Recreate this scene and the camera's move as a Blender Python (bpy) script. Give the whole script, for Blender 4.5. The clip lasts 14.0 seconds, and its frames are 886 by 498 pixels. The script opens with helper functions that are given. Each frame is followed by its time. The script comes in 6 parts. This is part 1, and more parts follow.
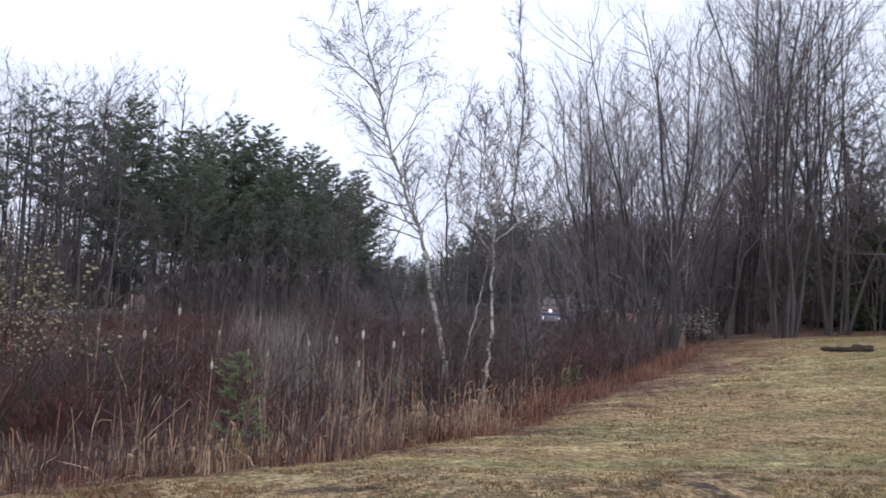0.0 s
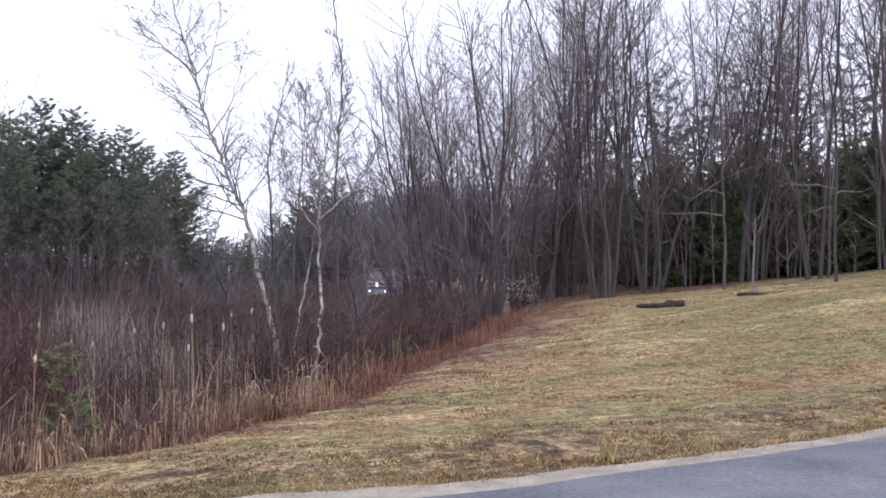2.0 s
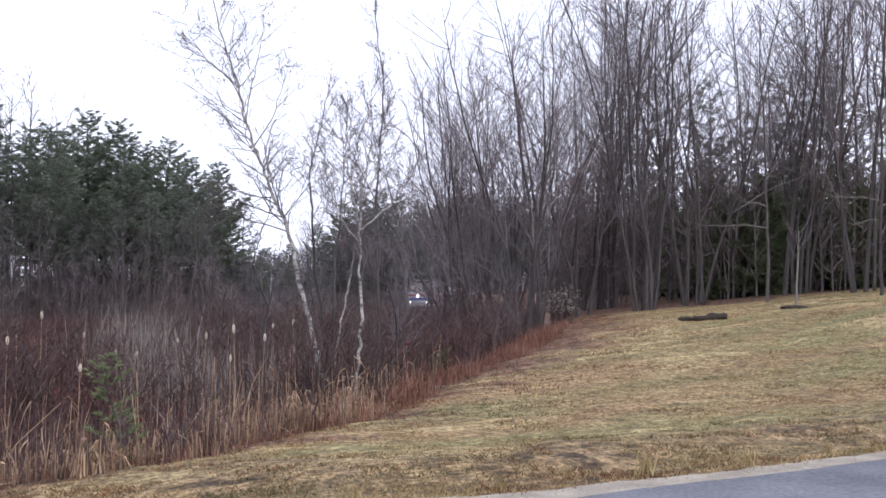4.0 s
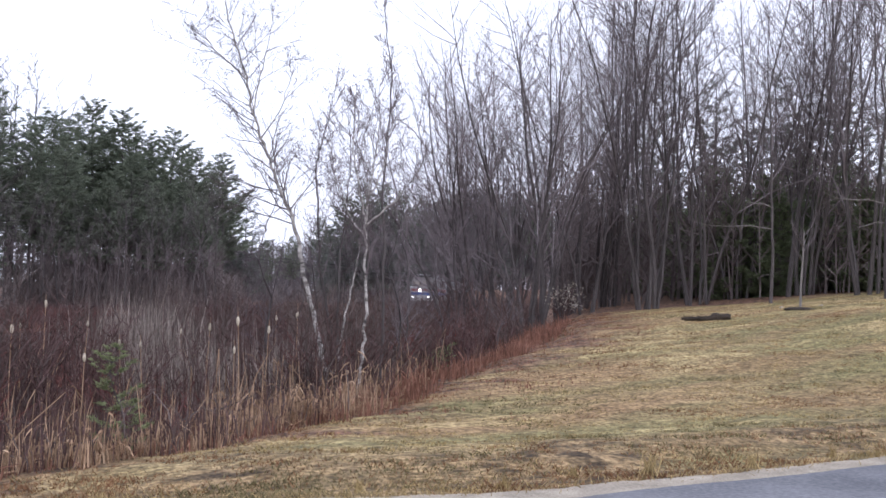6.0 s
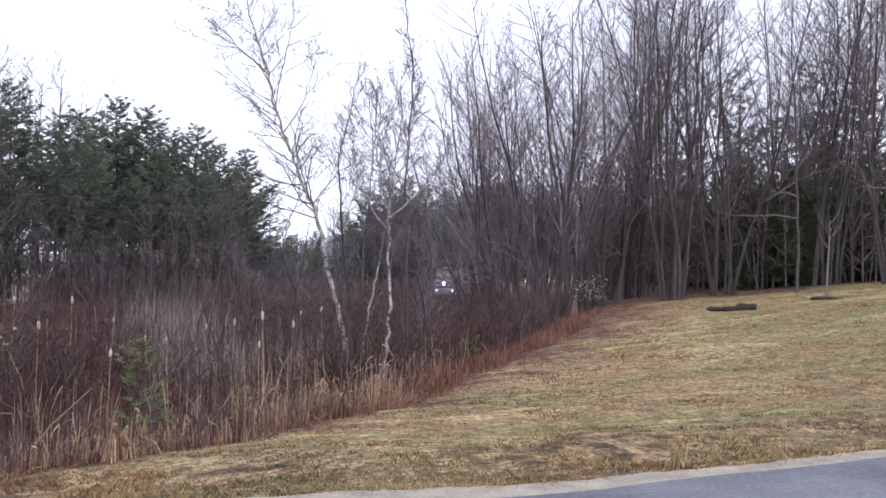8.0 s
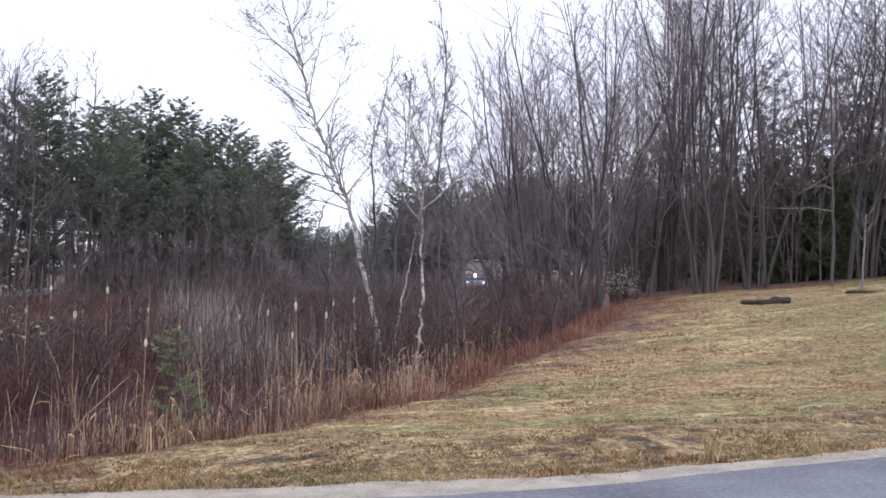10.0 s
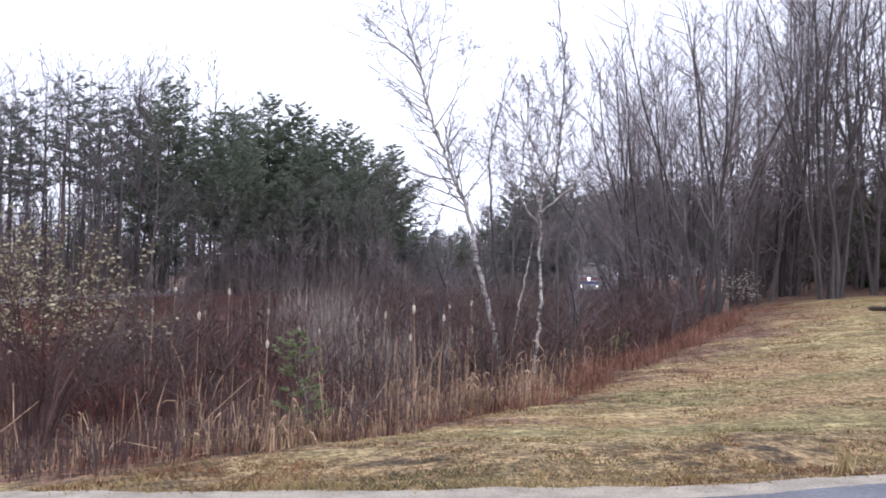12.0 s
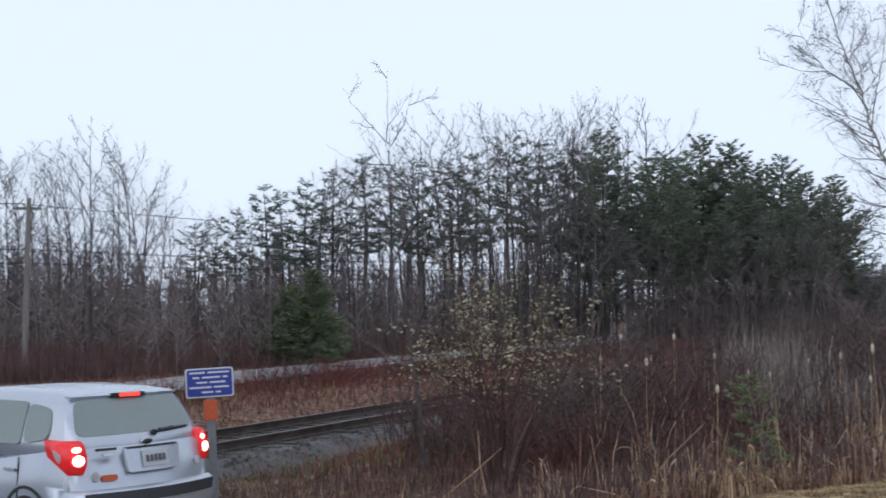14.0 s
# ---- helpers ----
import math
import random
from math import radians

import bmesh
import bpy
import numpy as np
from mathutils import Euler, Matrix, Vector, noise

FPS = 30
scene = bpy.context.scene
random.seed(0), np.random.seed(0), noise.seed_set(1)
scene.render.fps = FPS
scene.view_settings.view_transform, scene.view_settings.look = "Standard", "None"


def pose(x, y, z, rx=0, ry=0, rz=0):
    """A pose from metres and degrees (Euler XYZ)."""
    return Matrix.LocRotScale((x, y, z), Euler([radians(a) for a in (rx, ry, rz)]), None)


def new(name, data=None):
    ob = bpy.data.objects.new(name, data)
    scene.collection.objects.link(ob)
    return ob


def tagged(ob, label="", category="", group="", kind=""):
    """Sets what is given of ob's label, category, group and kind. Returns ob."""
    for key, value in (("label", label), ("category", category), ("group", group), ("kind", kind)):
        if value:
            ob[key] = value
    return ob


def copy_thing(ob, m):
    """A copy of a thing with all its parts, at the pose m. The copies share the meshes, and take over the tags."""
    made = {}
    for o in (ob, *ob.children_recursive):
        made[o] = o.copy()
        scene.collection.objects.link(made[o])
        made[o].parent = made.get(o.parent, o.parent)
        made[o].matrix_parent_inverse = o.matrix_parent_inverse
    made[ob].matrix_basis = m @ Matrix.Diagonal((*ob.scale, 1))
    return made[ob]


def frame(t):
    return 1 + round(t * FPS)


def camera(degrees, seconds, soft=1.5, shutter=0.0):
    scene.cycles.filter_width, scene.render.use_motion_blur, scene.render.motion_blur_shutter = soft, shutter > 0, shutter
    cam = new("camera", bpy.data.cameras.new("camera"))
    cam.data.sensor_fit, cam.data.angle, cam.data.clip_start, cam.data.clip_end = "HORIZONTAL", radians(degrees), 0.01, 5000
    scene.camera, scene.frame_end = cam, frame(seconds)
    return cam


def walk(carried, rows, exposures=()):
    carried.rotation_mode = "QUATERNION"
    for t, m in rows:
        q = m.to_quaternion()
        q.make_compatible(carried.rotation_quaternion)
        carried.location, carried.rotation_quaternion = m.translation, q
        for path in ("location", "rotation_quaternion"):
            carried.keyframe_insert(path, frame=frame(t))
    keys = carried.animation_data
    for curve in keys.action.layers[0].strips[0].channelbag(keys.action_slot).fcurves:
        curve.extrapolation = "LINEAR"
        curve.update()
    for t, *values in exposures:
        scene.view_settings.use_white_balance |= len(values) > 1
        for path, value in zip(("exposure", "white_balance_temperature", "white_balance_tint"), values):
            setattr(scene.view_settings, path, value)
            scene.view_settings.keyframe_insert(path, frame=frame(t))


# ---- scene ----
cam = camera(41.86, 14.0, soft=1.6, shutter=0.2)
# seconds, place, pitch above level, roll, yaw
PATH = (
    (0.0, 0.085, 0.190, 1.597, 2.89, -3.51, 0.17),
    (0.5, 0.078, 0.048, 1.615, 2.56, -1.83, -3.50),
    (1.0, 0.030, -0.013, 1.605, 2.16, -0.59, -6.67),
    (1.5, 0.037, -0.019, 1.600, 2.05, -0.79, -8.07),
    (2.0, 0.036, 0.008, 1.590, 1.93, -0.36, -8.42),
    (2.5, 0.030, -0.008, 1.593, 2.05, -0.99, -8.46),
    (3.0, 0.040, -0.008, 1.599, 2.24, -0.39, -7.71),
    (3.5, 0.033, -0.022, 1.596, 2.43, -0.55, -6.93),
    (3.7, 0.049, -0.035, 1.593, 2.48, -0.42, -6.52),
    (6.0, -0.002, -0.002, 1.607, 2.22, -1.65, -6.31),
    (6.5, -0.003, -0.013, 1.599, 2.08, -0.89, -5.91),
    (7.0, -0.001, -0.001, 1.605, 1.94, -0.90, -5.64),
    (7.5, 0.000, -0.000, 1.600, 1.90, -0.93, -5.43),
    (8.0, 0.006, 0.013, 1.600, 1.86, -1.07, -5.12),
    (10.5, -0.033, 0.013, 1.596, 1.22, -1.91, -2.87),
    (11.0, -0.047, 0.019, 1.595, 1.03, -2.39, -2.13),
    (11.5, -0.055, 0.038, 1.606, 1.00, -0.93, -0.82),
    (12.0, -0.099, 0.114, 1.592, 1.45, -1.66, 1.97),
    (12.5, -0.140, 0.051, 1.606, 2.05, -1.39, 6.82),
    (13.0, -0.133, 0.102, 1.601, 2.72, -0.33, 12.87),
    (13.5, -0.143, 0.001, 1.606, 3.25, 0.37, 17.78),
    (14.0, -0.149, 0.024, 1.609, 3.49, 0.80, 23.44),
)
EXPOSURES = ((0.0, -0.26, 5960, 13), (1.0, 0.01, 6040, 16), (2.0, 0.06, 6040, 17), (8.0, 0.06, 6040, 17), (10.5, 0.16, 6040, 17), (11.5, 0.22, 6020, 17), (12.0, 0.22, 6010, 17), (13.0, -0.13, 5990, 12), (13.5, -0.37, 5910, 10), (14.0, -0.52, 5860, 7))
walk(cam, [(t, pose(x, y, z, 90 + p, r, w)) for t, x, y, z, p, r, w in PATH], EXPOSURES)

# ---- sky and light: an even overcast ----
world = bpy.data.worlds.new("overcast")
scene.world = world
world.use_nodes = True
wn, wl = world.node_tree.nodes, world.node_tree.links
bg = wn["Background"]
sky = wn.new("ShaderNodeTexSky")
sky.sky_type = "NISHITA"
sky.sun_disc = False
sky.sun_elevation, sky.sun_rotation = radians(38), radians(200)
sky.dust_density, sky.air_density = 5.0, 1.0
cloud = wn.new("ShaderNodeMix")
cloud.data_type = "RGBA"
cloud.inputs[0].default_value = 0.9
cloud.inputs[7].default_value = (10.6, 11.0, 12.0, 1)
wl.new(sky.outputs[0], cloud.inputs[6])
wl.new(cloud.outputs[2], bg.inputs[0])
bg.inputs[1].default_value = 0.13
sun = new("sun", bpy.data.lights.new("sun", "SUN"))
sun.data.energy, sun.data.angle, sun.data.color = 0.5, radians(40), (1, 0.97, 0.93)
sun.matrix_world = pose(0, 0, 60, 52, 0, 20)


# ---- materials ----
def material(name, a, b, scale=6.0, rough=0.9, bump=0.3, metal=0.0, fine=40.0, vary=0.25, spec=0.3, coords="Object", stretch=(1, 1, 1)):
    """Two colours mixed by coarse and fine noise, relief from the fine one, brightness varied a little from object to object."""
    a, b = [0.78 * c for c in a], [0.78 * c for c in b]
    m = bpy.data.materials.new(name)
    m.use_nodes = True
    n, l = m.node_tree.nodes, m.node_tree.links
    p = n["Principled BSDF"]
    p.inputs["Roughness"].default_value, p.inputs["Metallic"].default_value = rough, metal
    p.inputs["Specular IOR Level"].default_value = spec
    tc, mp = n.new("ShaderNodeTexCoord"), n.new("ShaderNodeMapping")
    mp.inputs[3].default_value = stretch
    l.new(tc.outputs[coords], mp.inputs[0])
    big, small = n.new("ShaderNodeTexNoise"), n.new("ShaderNodeTexNoise")
    big.inputs["Scale"].default_value, small.inputs["Scale"].default_value = scale, fine
    big.inputs["Detail"].default_value = small.inputs["Detail"].default_value = 3
    for t in (big, small):
        l.new(mp.outputs[0], t.inputs[0])
    add = n.new("ShaderNodeMath")
    add.operation = "MULTIPLY_ADD"
    add.inputs[1].default_value, add.inputs[2].default_value = 0.5, 0.0
    l.new(small.outputs[0], add.inputs[0])
    mixf = n.new("ShaderNodeMath")
    mixf.operation = "MULTIPLY_ADD"
    mixf.inputs[1].default_value = 0.5
    l.new(big.outputs[0], mixf.inputs[0])
    l.new(add.outputs[0], mixf.inputs[2])
    r = n.new("ShaderNodeValToRGB")
    r.color_ramp.elements[0].position, r.color_ramp.elements[1].position = 0.36, 0.64
    r.color_ramp.elements[0].color, r.color_ramp.elements[1].color = (*a, 1), (*b, 1)
    l.new(mixf.outputs[0], r.inputs[0])
    info, hsv, ma = n.new("ShaderNodeObjectInfo"), n.new("ShaderNodeHueSaturation"), n.new("ShaderNodeMapRange")
    ma.inputs[3].default_value, ma.inputs[4].default_value = 1 - vary, 1 + vary
    l.new(info.outputs["Random"], ma.inputs[0])
    l.new(ma.outputs[0], hsv.inputs["Value"])
    l.new(r.outputs[0], hsv.inputs["Color"])
    l.new(hsv.outputs[0], p.inputs["Base Color"])
    if bump:
        bp = n.new("ShaderNodeBump")
        bp.inputs[0].default_value, bp.inputs[1].default_value = bump, 0.02
        l.new(small.outputs[0], bp.inputs["Height"])
        l.new(bp.outputs[0], p.inputs["Normal"])
    return m


def glow(name, colour, strength):
    m = bpy.data.materials.new(name)
    m.use_nodes = True
    p = m.node_tree.nodes["Principled BSDF"]
    p.inputs["Base Color"].default_value = (*colour, 1)
    p.inputs["Emission Color"].default_value, p.inputs["Emission Strength"].default_value = (*colour, 1), strength
    p.inputs["Roughness"].default_value = 0.2
    return m


def island(m, amount=0.5):
    """Varies the brightness of m from loose piece to loose piece."""
    n, l = m.node_tree.nodes, m.node_tree.links
    geo = n.new("ShaderNodeNewGeometry")
    hsv = next(k for k in n if k.bl_idname == "ShaderNodeHueSaturation")
    span = n.new("ShaderNodeMapRange")
    span.inputs[3].default_value, span.inputs[4].default_value = 1 - amount, 1 + amount
    l.new(geo.outputs["Random Per Island"], span.inputs[0])
    l.new(span.outputs[0], hsv.inputs["Value"])
    return m


def thin(m, share=0.4):
    """Lets part of the light through, as thin leaves and needles do."""
    n, l = m.node_tree.nodes, m.node_tree.links
    glass, mix = n.new("ShaderNodeBsdfTranslucent"), n.new("ShaderNodeMixShader")
    mix.inputs[0].default_value = share
    l.new(n["Principled BSDF"].inputs["Base Color"].links[0].from_socket, glass.inputs[0])
    l.new(n["Principled BSDF"].outputs[0], mix.inputs[1])
    l.new(glass.outputs[0], mix.inputs[2])
    l.new(mix.outputs[0], n["Material Output"].inputs[0])
    return m


BARK = material("grey_bark", (0.075, 0.066, 0.065), (0.165, 0.148, 0.146), 1.5, fine=14, stretch=(3, 3, 0.6), spec=0.05)
UNDER = material("undergrowth_twigs", (0.149, 0.124, 0.121), (0.264, 0.220, 0.215), 0.4, fine=3, bump=0, spec=0.05)
TWIG = material("bare_twigs", (0.161, 0.139, 0.144), (0.299, 0.260, 0.269), 0.8, fine=6, bump=0, spec=0.05)
FARBRANCH = material("far_branches", (0.115, 0.098, 0.103), (0.207, 0.178, 0.184), 0.5, fine=4, bump=0, spec=0.05)
# greyer twig tone, with the far woods' haze put into the colour
FARTWIG = material("far_twigs", (0.120, 0.108, 0.114), (0.204, 0.186, 0.194), 0.5, fine=4, bump=0, spec=0.05)
BIRCH = material("birch_bark", (0.08, 0.071, 0.068), (0.76, 0.72, 0.68), 1.6, fine=6, stretch=(1, 1, 3.5), vary=0.06)
BIRCHTWIG = material("birch_twigs", (0.16, 0.132, 0.138), (0.28, 0.24, 0.248), 1.0, fine=6, bump=0, spec=0.05)
# both pine greens are lightened and greyed to carry the distance haze
NEEDLE = thin(island(material("pine_needles", (0.195, 0.226, 0.165), (0.33, 0.375, 0.283), 0.35, fine=3, bump=0, vary=0.2, spec=0.05), 0.35))
NEEDLE_DULL = thin(island(material("dull_pine_needles", (0.168, 0.190, 0.166), (0.291, 0.319, 0.274), 0.35, fine=3, bump=0, vary=0.2, spec=0.05), 0.35))
NEEDLE_YOUNG = thin(island(material("young_pine_needles", (0.2, 0.24, 0.12), (0.37, 0.42, 0.22), 1.5, fine=9, bump=0, vary=0.15, spec=0.05), 0.3))
BRUSH = island(material("thicket_twigs", (0.09, 0.056, 0.055), (0.185, 0.12, 0.112), 0.5, fine=3, bump=0, vary=0.35, spec=0.05), 0.35)
BRUSH_RED = island(material("red_thicket_twigs", (0.13, 0.05, 0.045), (0.25, 0.1, 0.088), 0.5, fine=3, bump=0, vary=0.3, spec=0.05), 0.35)
BRUSH_GREY = island(material("grey_thicket_twigs", (0.11, 0.085, 0.078), (0.2, 0.165, 0.15), 0.5, fine=3, bump=0, vary=0.3, spec=0.05), 0.35)
HEMLOCK = thin(island(material("low_conifer_needles", (0.155, 0.19, 0.11), (0.27, 0.32, 0.185), 0.5, fine=3, bump=0, vary=0.2, spec=0.05), 0.3))
REED = island(material("dead_reeds", (0.297, 0.187, 0.116), (0.616, 0.440, 0.297), 1.0, fine=8, bump=0, spec=0.05), 0.45)
GREY_REED = island(material("grey_dead_reeds", (0.2, 0.165, 0.145), (0.42, 0.36, 0.32), 1.0, fine=8, bump=0, spec=0.05), 0.45)
RUST = island(material("rusty_dead_grass", (0.19, 0.092, 0.065), (0.37, 0.2, 0.145), 0.6, fine=6, bump=0, spec=0.05), 0.45)
FLUFF = material("cattail_fluff", (0.5, 0.43, 0.32), (0.78, 0.7, 0.56), 20, fine=90, bump=0.6, vary=0.25)
BLADE = island(material("lawn_blades", (0.31, 0.23, 0.105), (0.62, 0.48, 0.25), 0.5, fine=3, bump=0, spec=0.05), 0.3)
SERE = island(material("brown_dead_grass", (0.16, 0.085, 0.045), (0.34, 0.19, 0.105), 0.5, fine=5, bump=0, spec=0.05), 0.4)
OLIVE = island(material("dull_olive_grass", (0.14, 0.122, 0.062), (0.27, 0.232, 0.125), 0.5, fine=5, bump=0, spec=0.05), 0.4)
LEAFY = island(material("old_pale_leaves", (0.2, 0.175, 0.11), (0.5, 0.45, 0.31), 2.0, fine=9, bump=0, spec=0.05), 0.5)
BLOSSOM = island(material("pale_blossom", (0.55, 0.5, 0.4), (0.78, 0.74, 0.66), 3.0, fine=9, bump=0), 0.25)
ASPHALT = material("worn_asphalt", (0.125, 0.13, 0.15), (0.27, 0.275, 0.295), 0.9, rough=0.85, fine=24, bump=0.35, vary=0)
FAR_ROAD = material("wet_far_asphalt", (0.2, 0.2, 0.205), (0.34, 0.335, 0.33), 0.5, rough=0.5, fine=30, bump=0.1, vary=0)
GRAVEL = material("sandy_gravel", (0.3, 0.26, 0.205), (0.58, 0.51, 0.41), 3.0, fine=40, bump=0.9, vary=0)
BALLAST = island(material("track_ballast", (0.06, 0.055, 0.053), (0.14, 0.13, 0.125), 2.0, fine=20, bump=0.5, vary=0.3), 0.4)
RAIL = material("rail_steel", (0.09, 0.06, 0.05), (0.2, 0.17, 0.15), 3, rough=0.45, metal=0.6, fine=30, vary=0.05)
TIE = material("creosoted_timber", (0.045, 0.038, 0.034), (0.1, 0.085, 0.075), 3, fine=25, vary=0.3)
POLEWOOD = material("weathered_pole", (0.17, 0.155, 0.145), (0.3, 0.28, 0.265), 2, fine=20, stretch=(4, 4, 0.5), vary=0.1)
WIRE = material("wire", (0.03, 0.03, 0.03), (0.05, 0.05, 0.05), bump=0, vary=0)


def ground_material():
    """Dry lawn with mown streaks, greener and bare patches and coarse grain; leaf litter under the thicket and woods."""
    m = material("ground_cover", (0.2, 0.145, 0.065), (0.56, 0.43, 0.22), 1.3, fine=16, bump=1.0, vary=0)
    n, l = m.node_tree.nodes, m.node_tree.links
    hsv = next(k for k in n if k.bl_idname == "ShaderNodeHueSaturation")
    p = n["Principled BSDF"]
    tc = n.new("ShaderNodeTexCoord")

    def patches(scale, low, high, turn=0.0, stretch=(1, 1, 1), shift=(0, 0, 0), detail=4):
        mp, t, r = n.new("ShaderNodeMapping"), n.new("ShaderNodeTexNoise"), n.new("ShaderNodeMapRange")
        mp.vector_type = "TEXTURE"
        mp.inputs[1].default_value, mp.inputs[2].default_value, mp.inputs[3].default_value = shift, (0, 0, radians(turn)), stretch
        t.inputs["Scale"].default_value, t.inputs["Detail"].default_value = scale, detail
        r.interpolation_type = "SMOOTHSTEP"
        r.inputs[1].default_value, r.inputs[2].default_value = low, high
        l.new(tc.outputs["Object"], mp.inputs[0]), l.new(mp.outputs[0], t.inputs[0]), l.new(t.outputs[0], r.inputs[0])
        return r.outputs[0]

    def blend(fac, a, b, kind="MIX"):
        mix = n.new("ShaderNodeMix")
        mix.data_type, mix.blend_type = "RGBA", kind
        for k, v in ((0, fac), (6, a), (7, b)):
            if isinstance(v, (tuple, float)):
                mix.inputs[k].default_value = v
            else:
                l.new(v, mix.inputs[k])
        return mix.outputs[2]

    def times(a, b, add=0.0):
        q = n.new("ShaderNodeMath")
        q.operation, q.use_clamp = "MULTIPLY_ADD", True
        q.inputs[2].default_value = add
        l.new(a, q.inputs[0])
        if isinstance(b, float):
            q.inputs[1].default_value = b
        else:
            l.new(b, q.inputs[1])
        return q.outputs[0]

    def layer(name):
        at = n.new("ShaderNodeAttribute")
        at.attribute_name = name
        return at.outputs["Fac"]

    c = hsv.outputs[0]
    c = blend(times(patches(0.42, 0.4, 0.58, 28, (3.2, 1, 1)), 0.85), c, (0.17, 0.155, 0.066, 1))
    c = blend(times(patches(0.42, 0.44, 0.6, 32, (3.2, 0.8, 1), (9, 4, 0)), 0.6), c, (0.25, 0.155, 0.082, 1))
    c = blend(times(patches(0.9, 0.54, 0.68, 24, (4, 0.7, 1), (3, 8, 0)), 0.5), c, (0.5, 0.4, 0.2, 1))
    soil = blend(patches(5.0, 0.35, 0.65), (0.06, 0.036, 0.027, 1), (0.2, 0.108, 0.07, 1))
    # litter spills past the edge of the thicket in uneven patches
    edge = n.new("ShaderNodeMath")
    edge.operation = "MULTIPLY_ADD"
    edge.inputs[1].default_value = 1.5
    l.new(layer("litter"), edge.inputs[0])
    blot = n.new("ShaderNodeMath")
    blot.operation, blot.inputs[1].default_value = "SUBTRACT", 0.75
    l.new(patches(1.5, 0.25, 0.75, 20, (1.6, 1, 1), (5, 5, 0), 6), blot.inputs[0])
    l.new(blot.outputs[0], edge.inputs[2])
    edge.use_clamp = True
    c = blend(edge.outputs[0], c, soil)
    rough = blend(patches(4.5, 0.36, 0.62, 15, (1.5, 1, 1), (2, 2, 0)), (0.06, 0.042, 0.025, 1), (0.27, 0.19, 0.1, 1))
    c = blend(times(layer("roadside"), patches(1.1, 0.3, 0.56, 27, (2.2, 1, 1), (1, 6, 0))), c, rough)
    # coarse grain of tufts and gaps
    grain = blend(patches(17.0, 0.34, 0.66, 0, (1, 1, 1), (0, 0, 0), 6), (0.52, 0.5, 0.47, 1), (1.5, 1.5, 1.5, 1))
    c = blend(1.0, c, grain, "MULTIPLY")
    clump = blend(patches(6.5, 0.36, 0.6, 20, (1.5, 1, 1), (4, 1, 0), 5), (0.7, 0.68, 0.64, 1), (1.18, 1.18, 1.18, 1))
    c = blend(1.0, c, clump, "MULTIPLY")
    l.new(c, p.inputs["Base Color"])
    return m


GROUND = ground_material()

# ---- the lie of the land ----
def ramp(a, b, v):
    k = np.clip((v - a) / (b - a), 0, 1)
    return k * k * (3 - 2 * k)


def verge(x):
    """y of the outer edge of the gravel along the near road."""
    return np.interp(x, (-60, -30, -20, -12, -6.8, -2.8, -0.8, 0.5, 1.9, 2.9, 4.3, 5.5, 12, 30, 60, 200), (45, 24, 17, 13.2, 10.75, 9.29, 8.99, 9.0, 9.33, 9.78, 10.37, 11.02, 14.5, 24, 38, 100))


def road_z(x):
    return np.interp(x, (-60, -16, -12.4, -8, -3, 0, 6, 20, 60), (-0.5, -0.47, -0.45, -0.75, -0.2, 0.0, 0.1, 0.6, 1.4))


def lawn_edge(y):
    """x at which the mown lawn ends and the wet thicket begins."""
    return np.interp(y, (6, 9.5, 10.6, 11.1, 11.8, 13.1, 14.7, 16, 17.4, 20.3, 22.5, 25.2, 35, 60, 120), (-7, -3.8, -2.6, -1.75, -0.95, -0.25, 0.4, 1.2, 1.75, 2.8, 3.9, 5.2, 7.8, 14, 25))


def track_x(y):
    """x of the railway's middle line, roughly."""
    return np.interp(y, (-30, 0, 18, 34, 52, 66, 76, 105, 157, 215, 270), (-13.6, -12.9, -12.3, -11.7, -10.0, -6.2, -3.2, 3.6, 14.3, 28, 42))


def ground_z(x, y):
    x, y = np.asarray(x, float), np.asarray(y, float)
    lawn = 0.22 * ramp(14, 30, y) + 0.1 * np.clip(x, -3, 22) * ramp(9, 26, y)
    k = ramp(-4.0, 0.8, x - lawn_edge(y))
    z = -0.55 * (1 - k) + lawn * k
    z = z + 0.03 * np.sin(x * 0.9 + 0.4 * y) * np.cos(0.7 * y - 0.3 * x) * ramp(0.5, 3, y - verge(x))
    z = z - 0.42 * (1 - ramp(1.8, 4.5, np.abs(x - track_x(y))))
    side = ramp(0.0, 5.0, y - verge(x))
    crest = 0.1 * ramp(0.5, 1.5, y - verge(x)) * (1 - ramp(1.7, 3.6, y - verge(x))) * ramp(-4, 1, x)
    return road_z(x) * (1 - side) + z * side + crest


# ---- mesh helpers ----
def mesh_from(name, verts, faces, mats):
    me = bpy.data.meshes.new(name)
    me.from_pydata([tuple(v) for v in verts], [], faces)
    for m in mats if isinstance(mats, (list, tuple)) else [mats]:
        me.materials.append(m)
    me.update()
    return me


def part_mesh(name, me, parent, label=""):
    ob = new(name, me)
    ob.parent = parent
    return tagged(ob, label) if label else ob


def part(name, bm, mat, parent, label="", smooth=False):
    me = bpy.data.meshes.new(name)
    bm.to_mesh(me)
    bm.free()
    me.materials.append(mat)
    if smooth:
        me.polygons.foreach_set("use_smooth", [True] * len(me.polygons))
    return part_mesh(name, me, parent, label)


def box(bm, x0, x1, y0, y1, z0, z1, bevel=0.0):
    r = bmesh.ops.create_cube(bm, size=1, matrix=Matrix.LocRotScale(((x0 + x1) / 2, (y0 + y1) / 2, (z0 + z1) / 2), None, (x1 - x0, y1 - y0, z1 - z0)))
    if bevel:
        bmesh.ops.bevel(bm, geom=list({e for v in r["verts"] for e in v.link_edges}), offset=bevel, segments=2, affect="EDGES")
    return r["verts"]


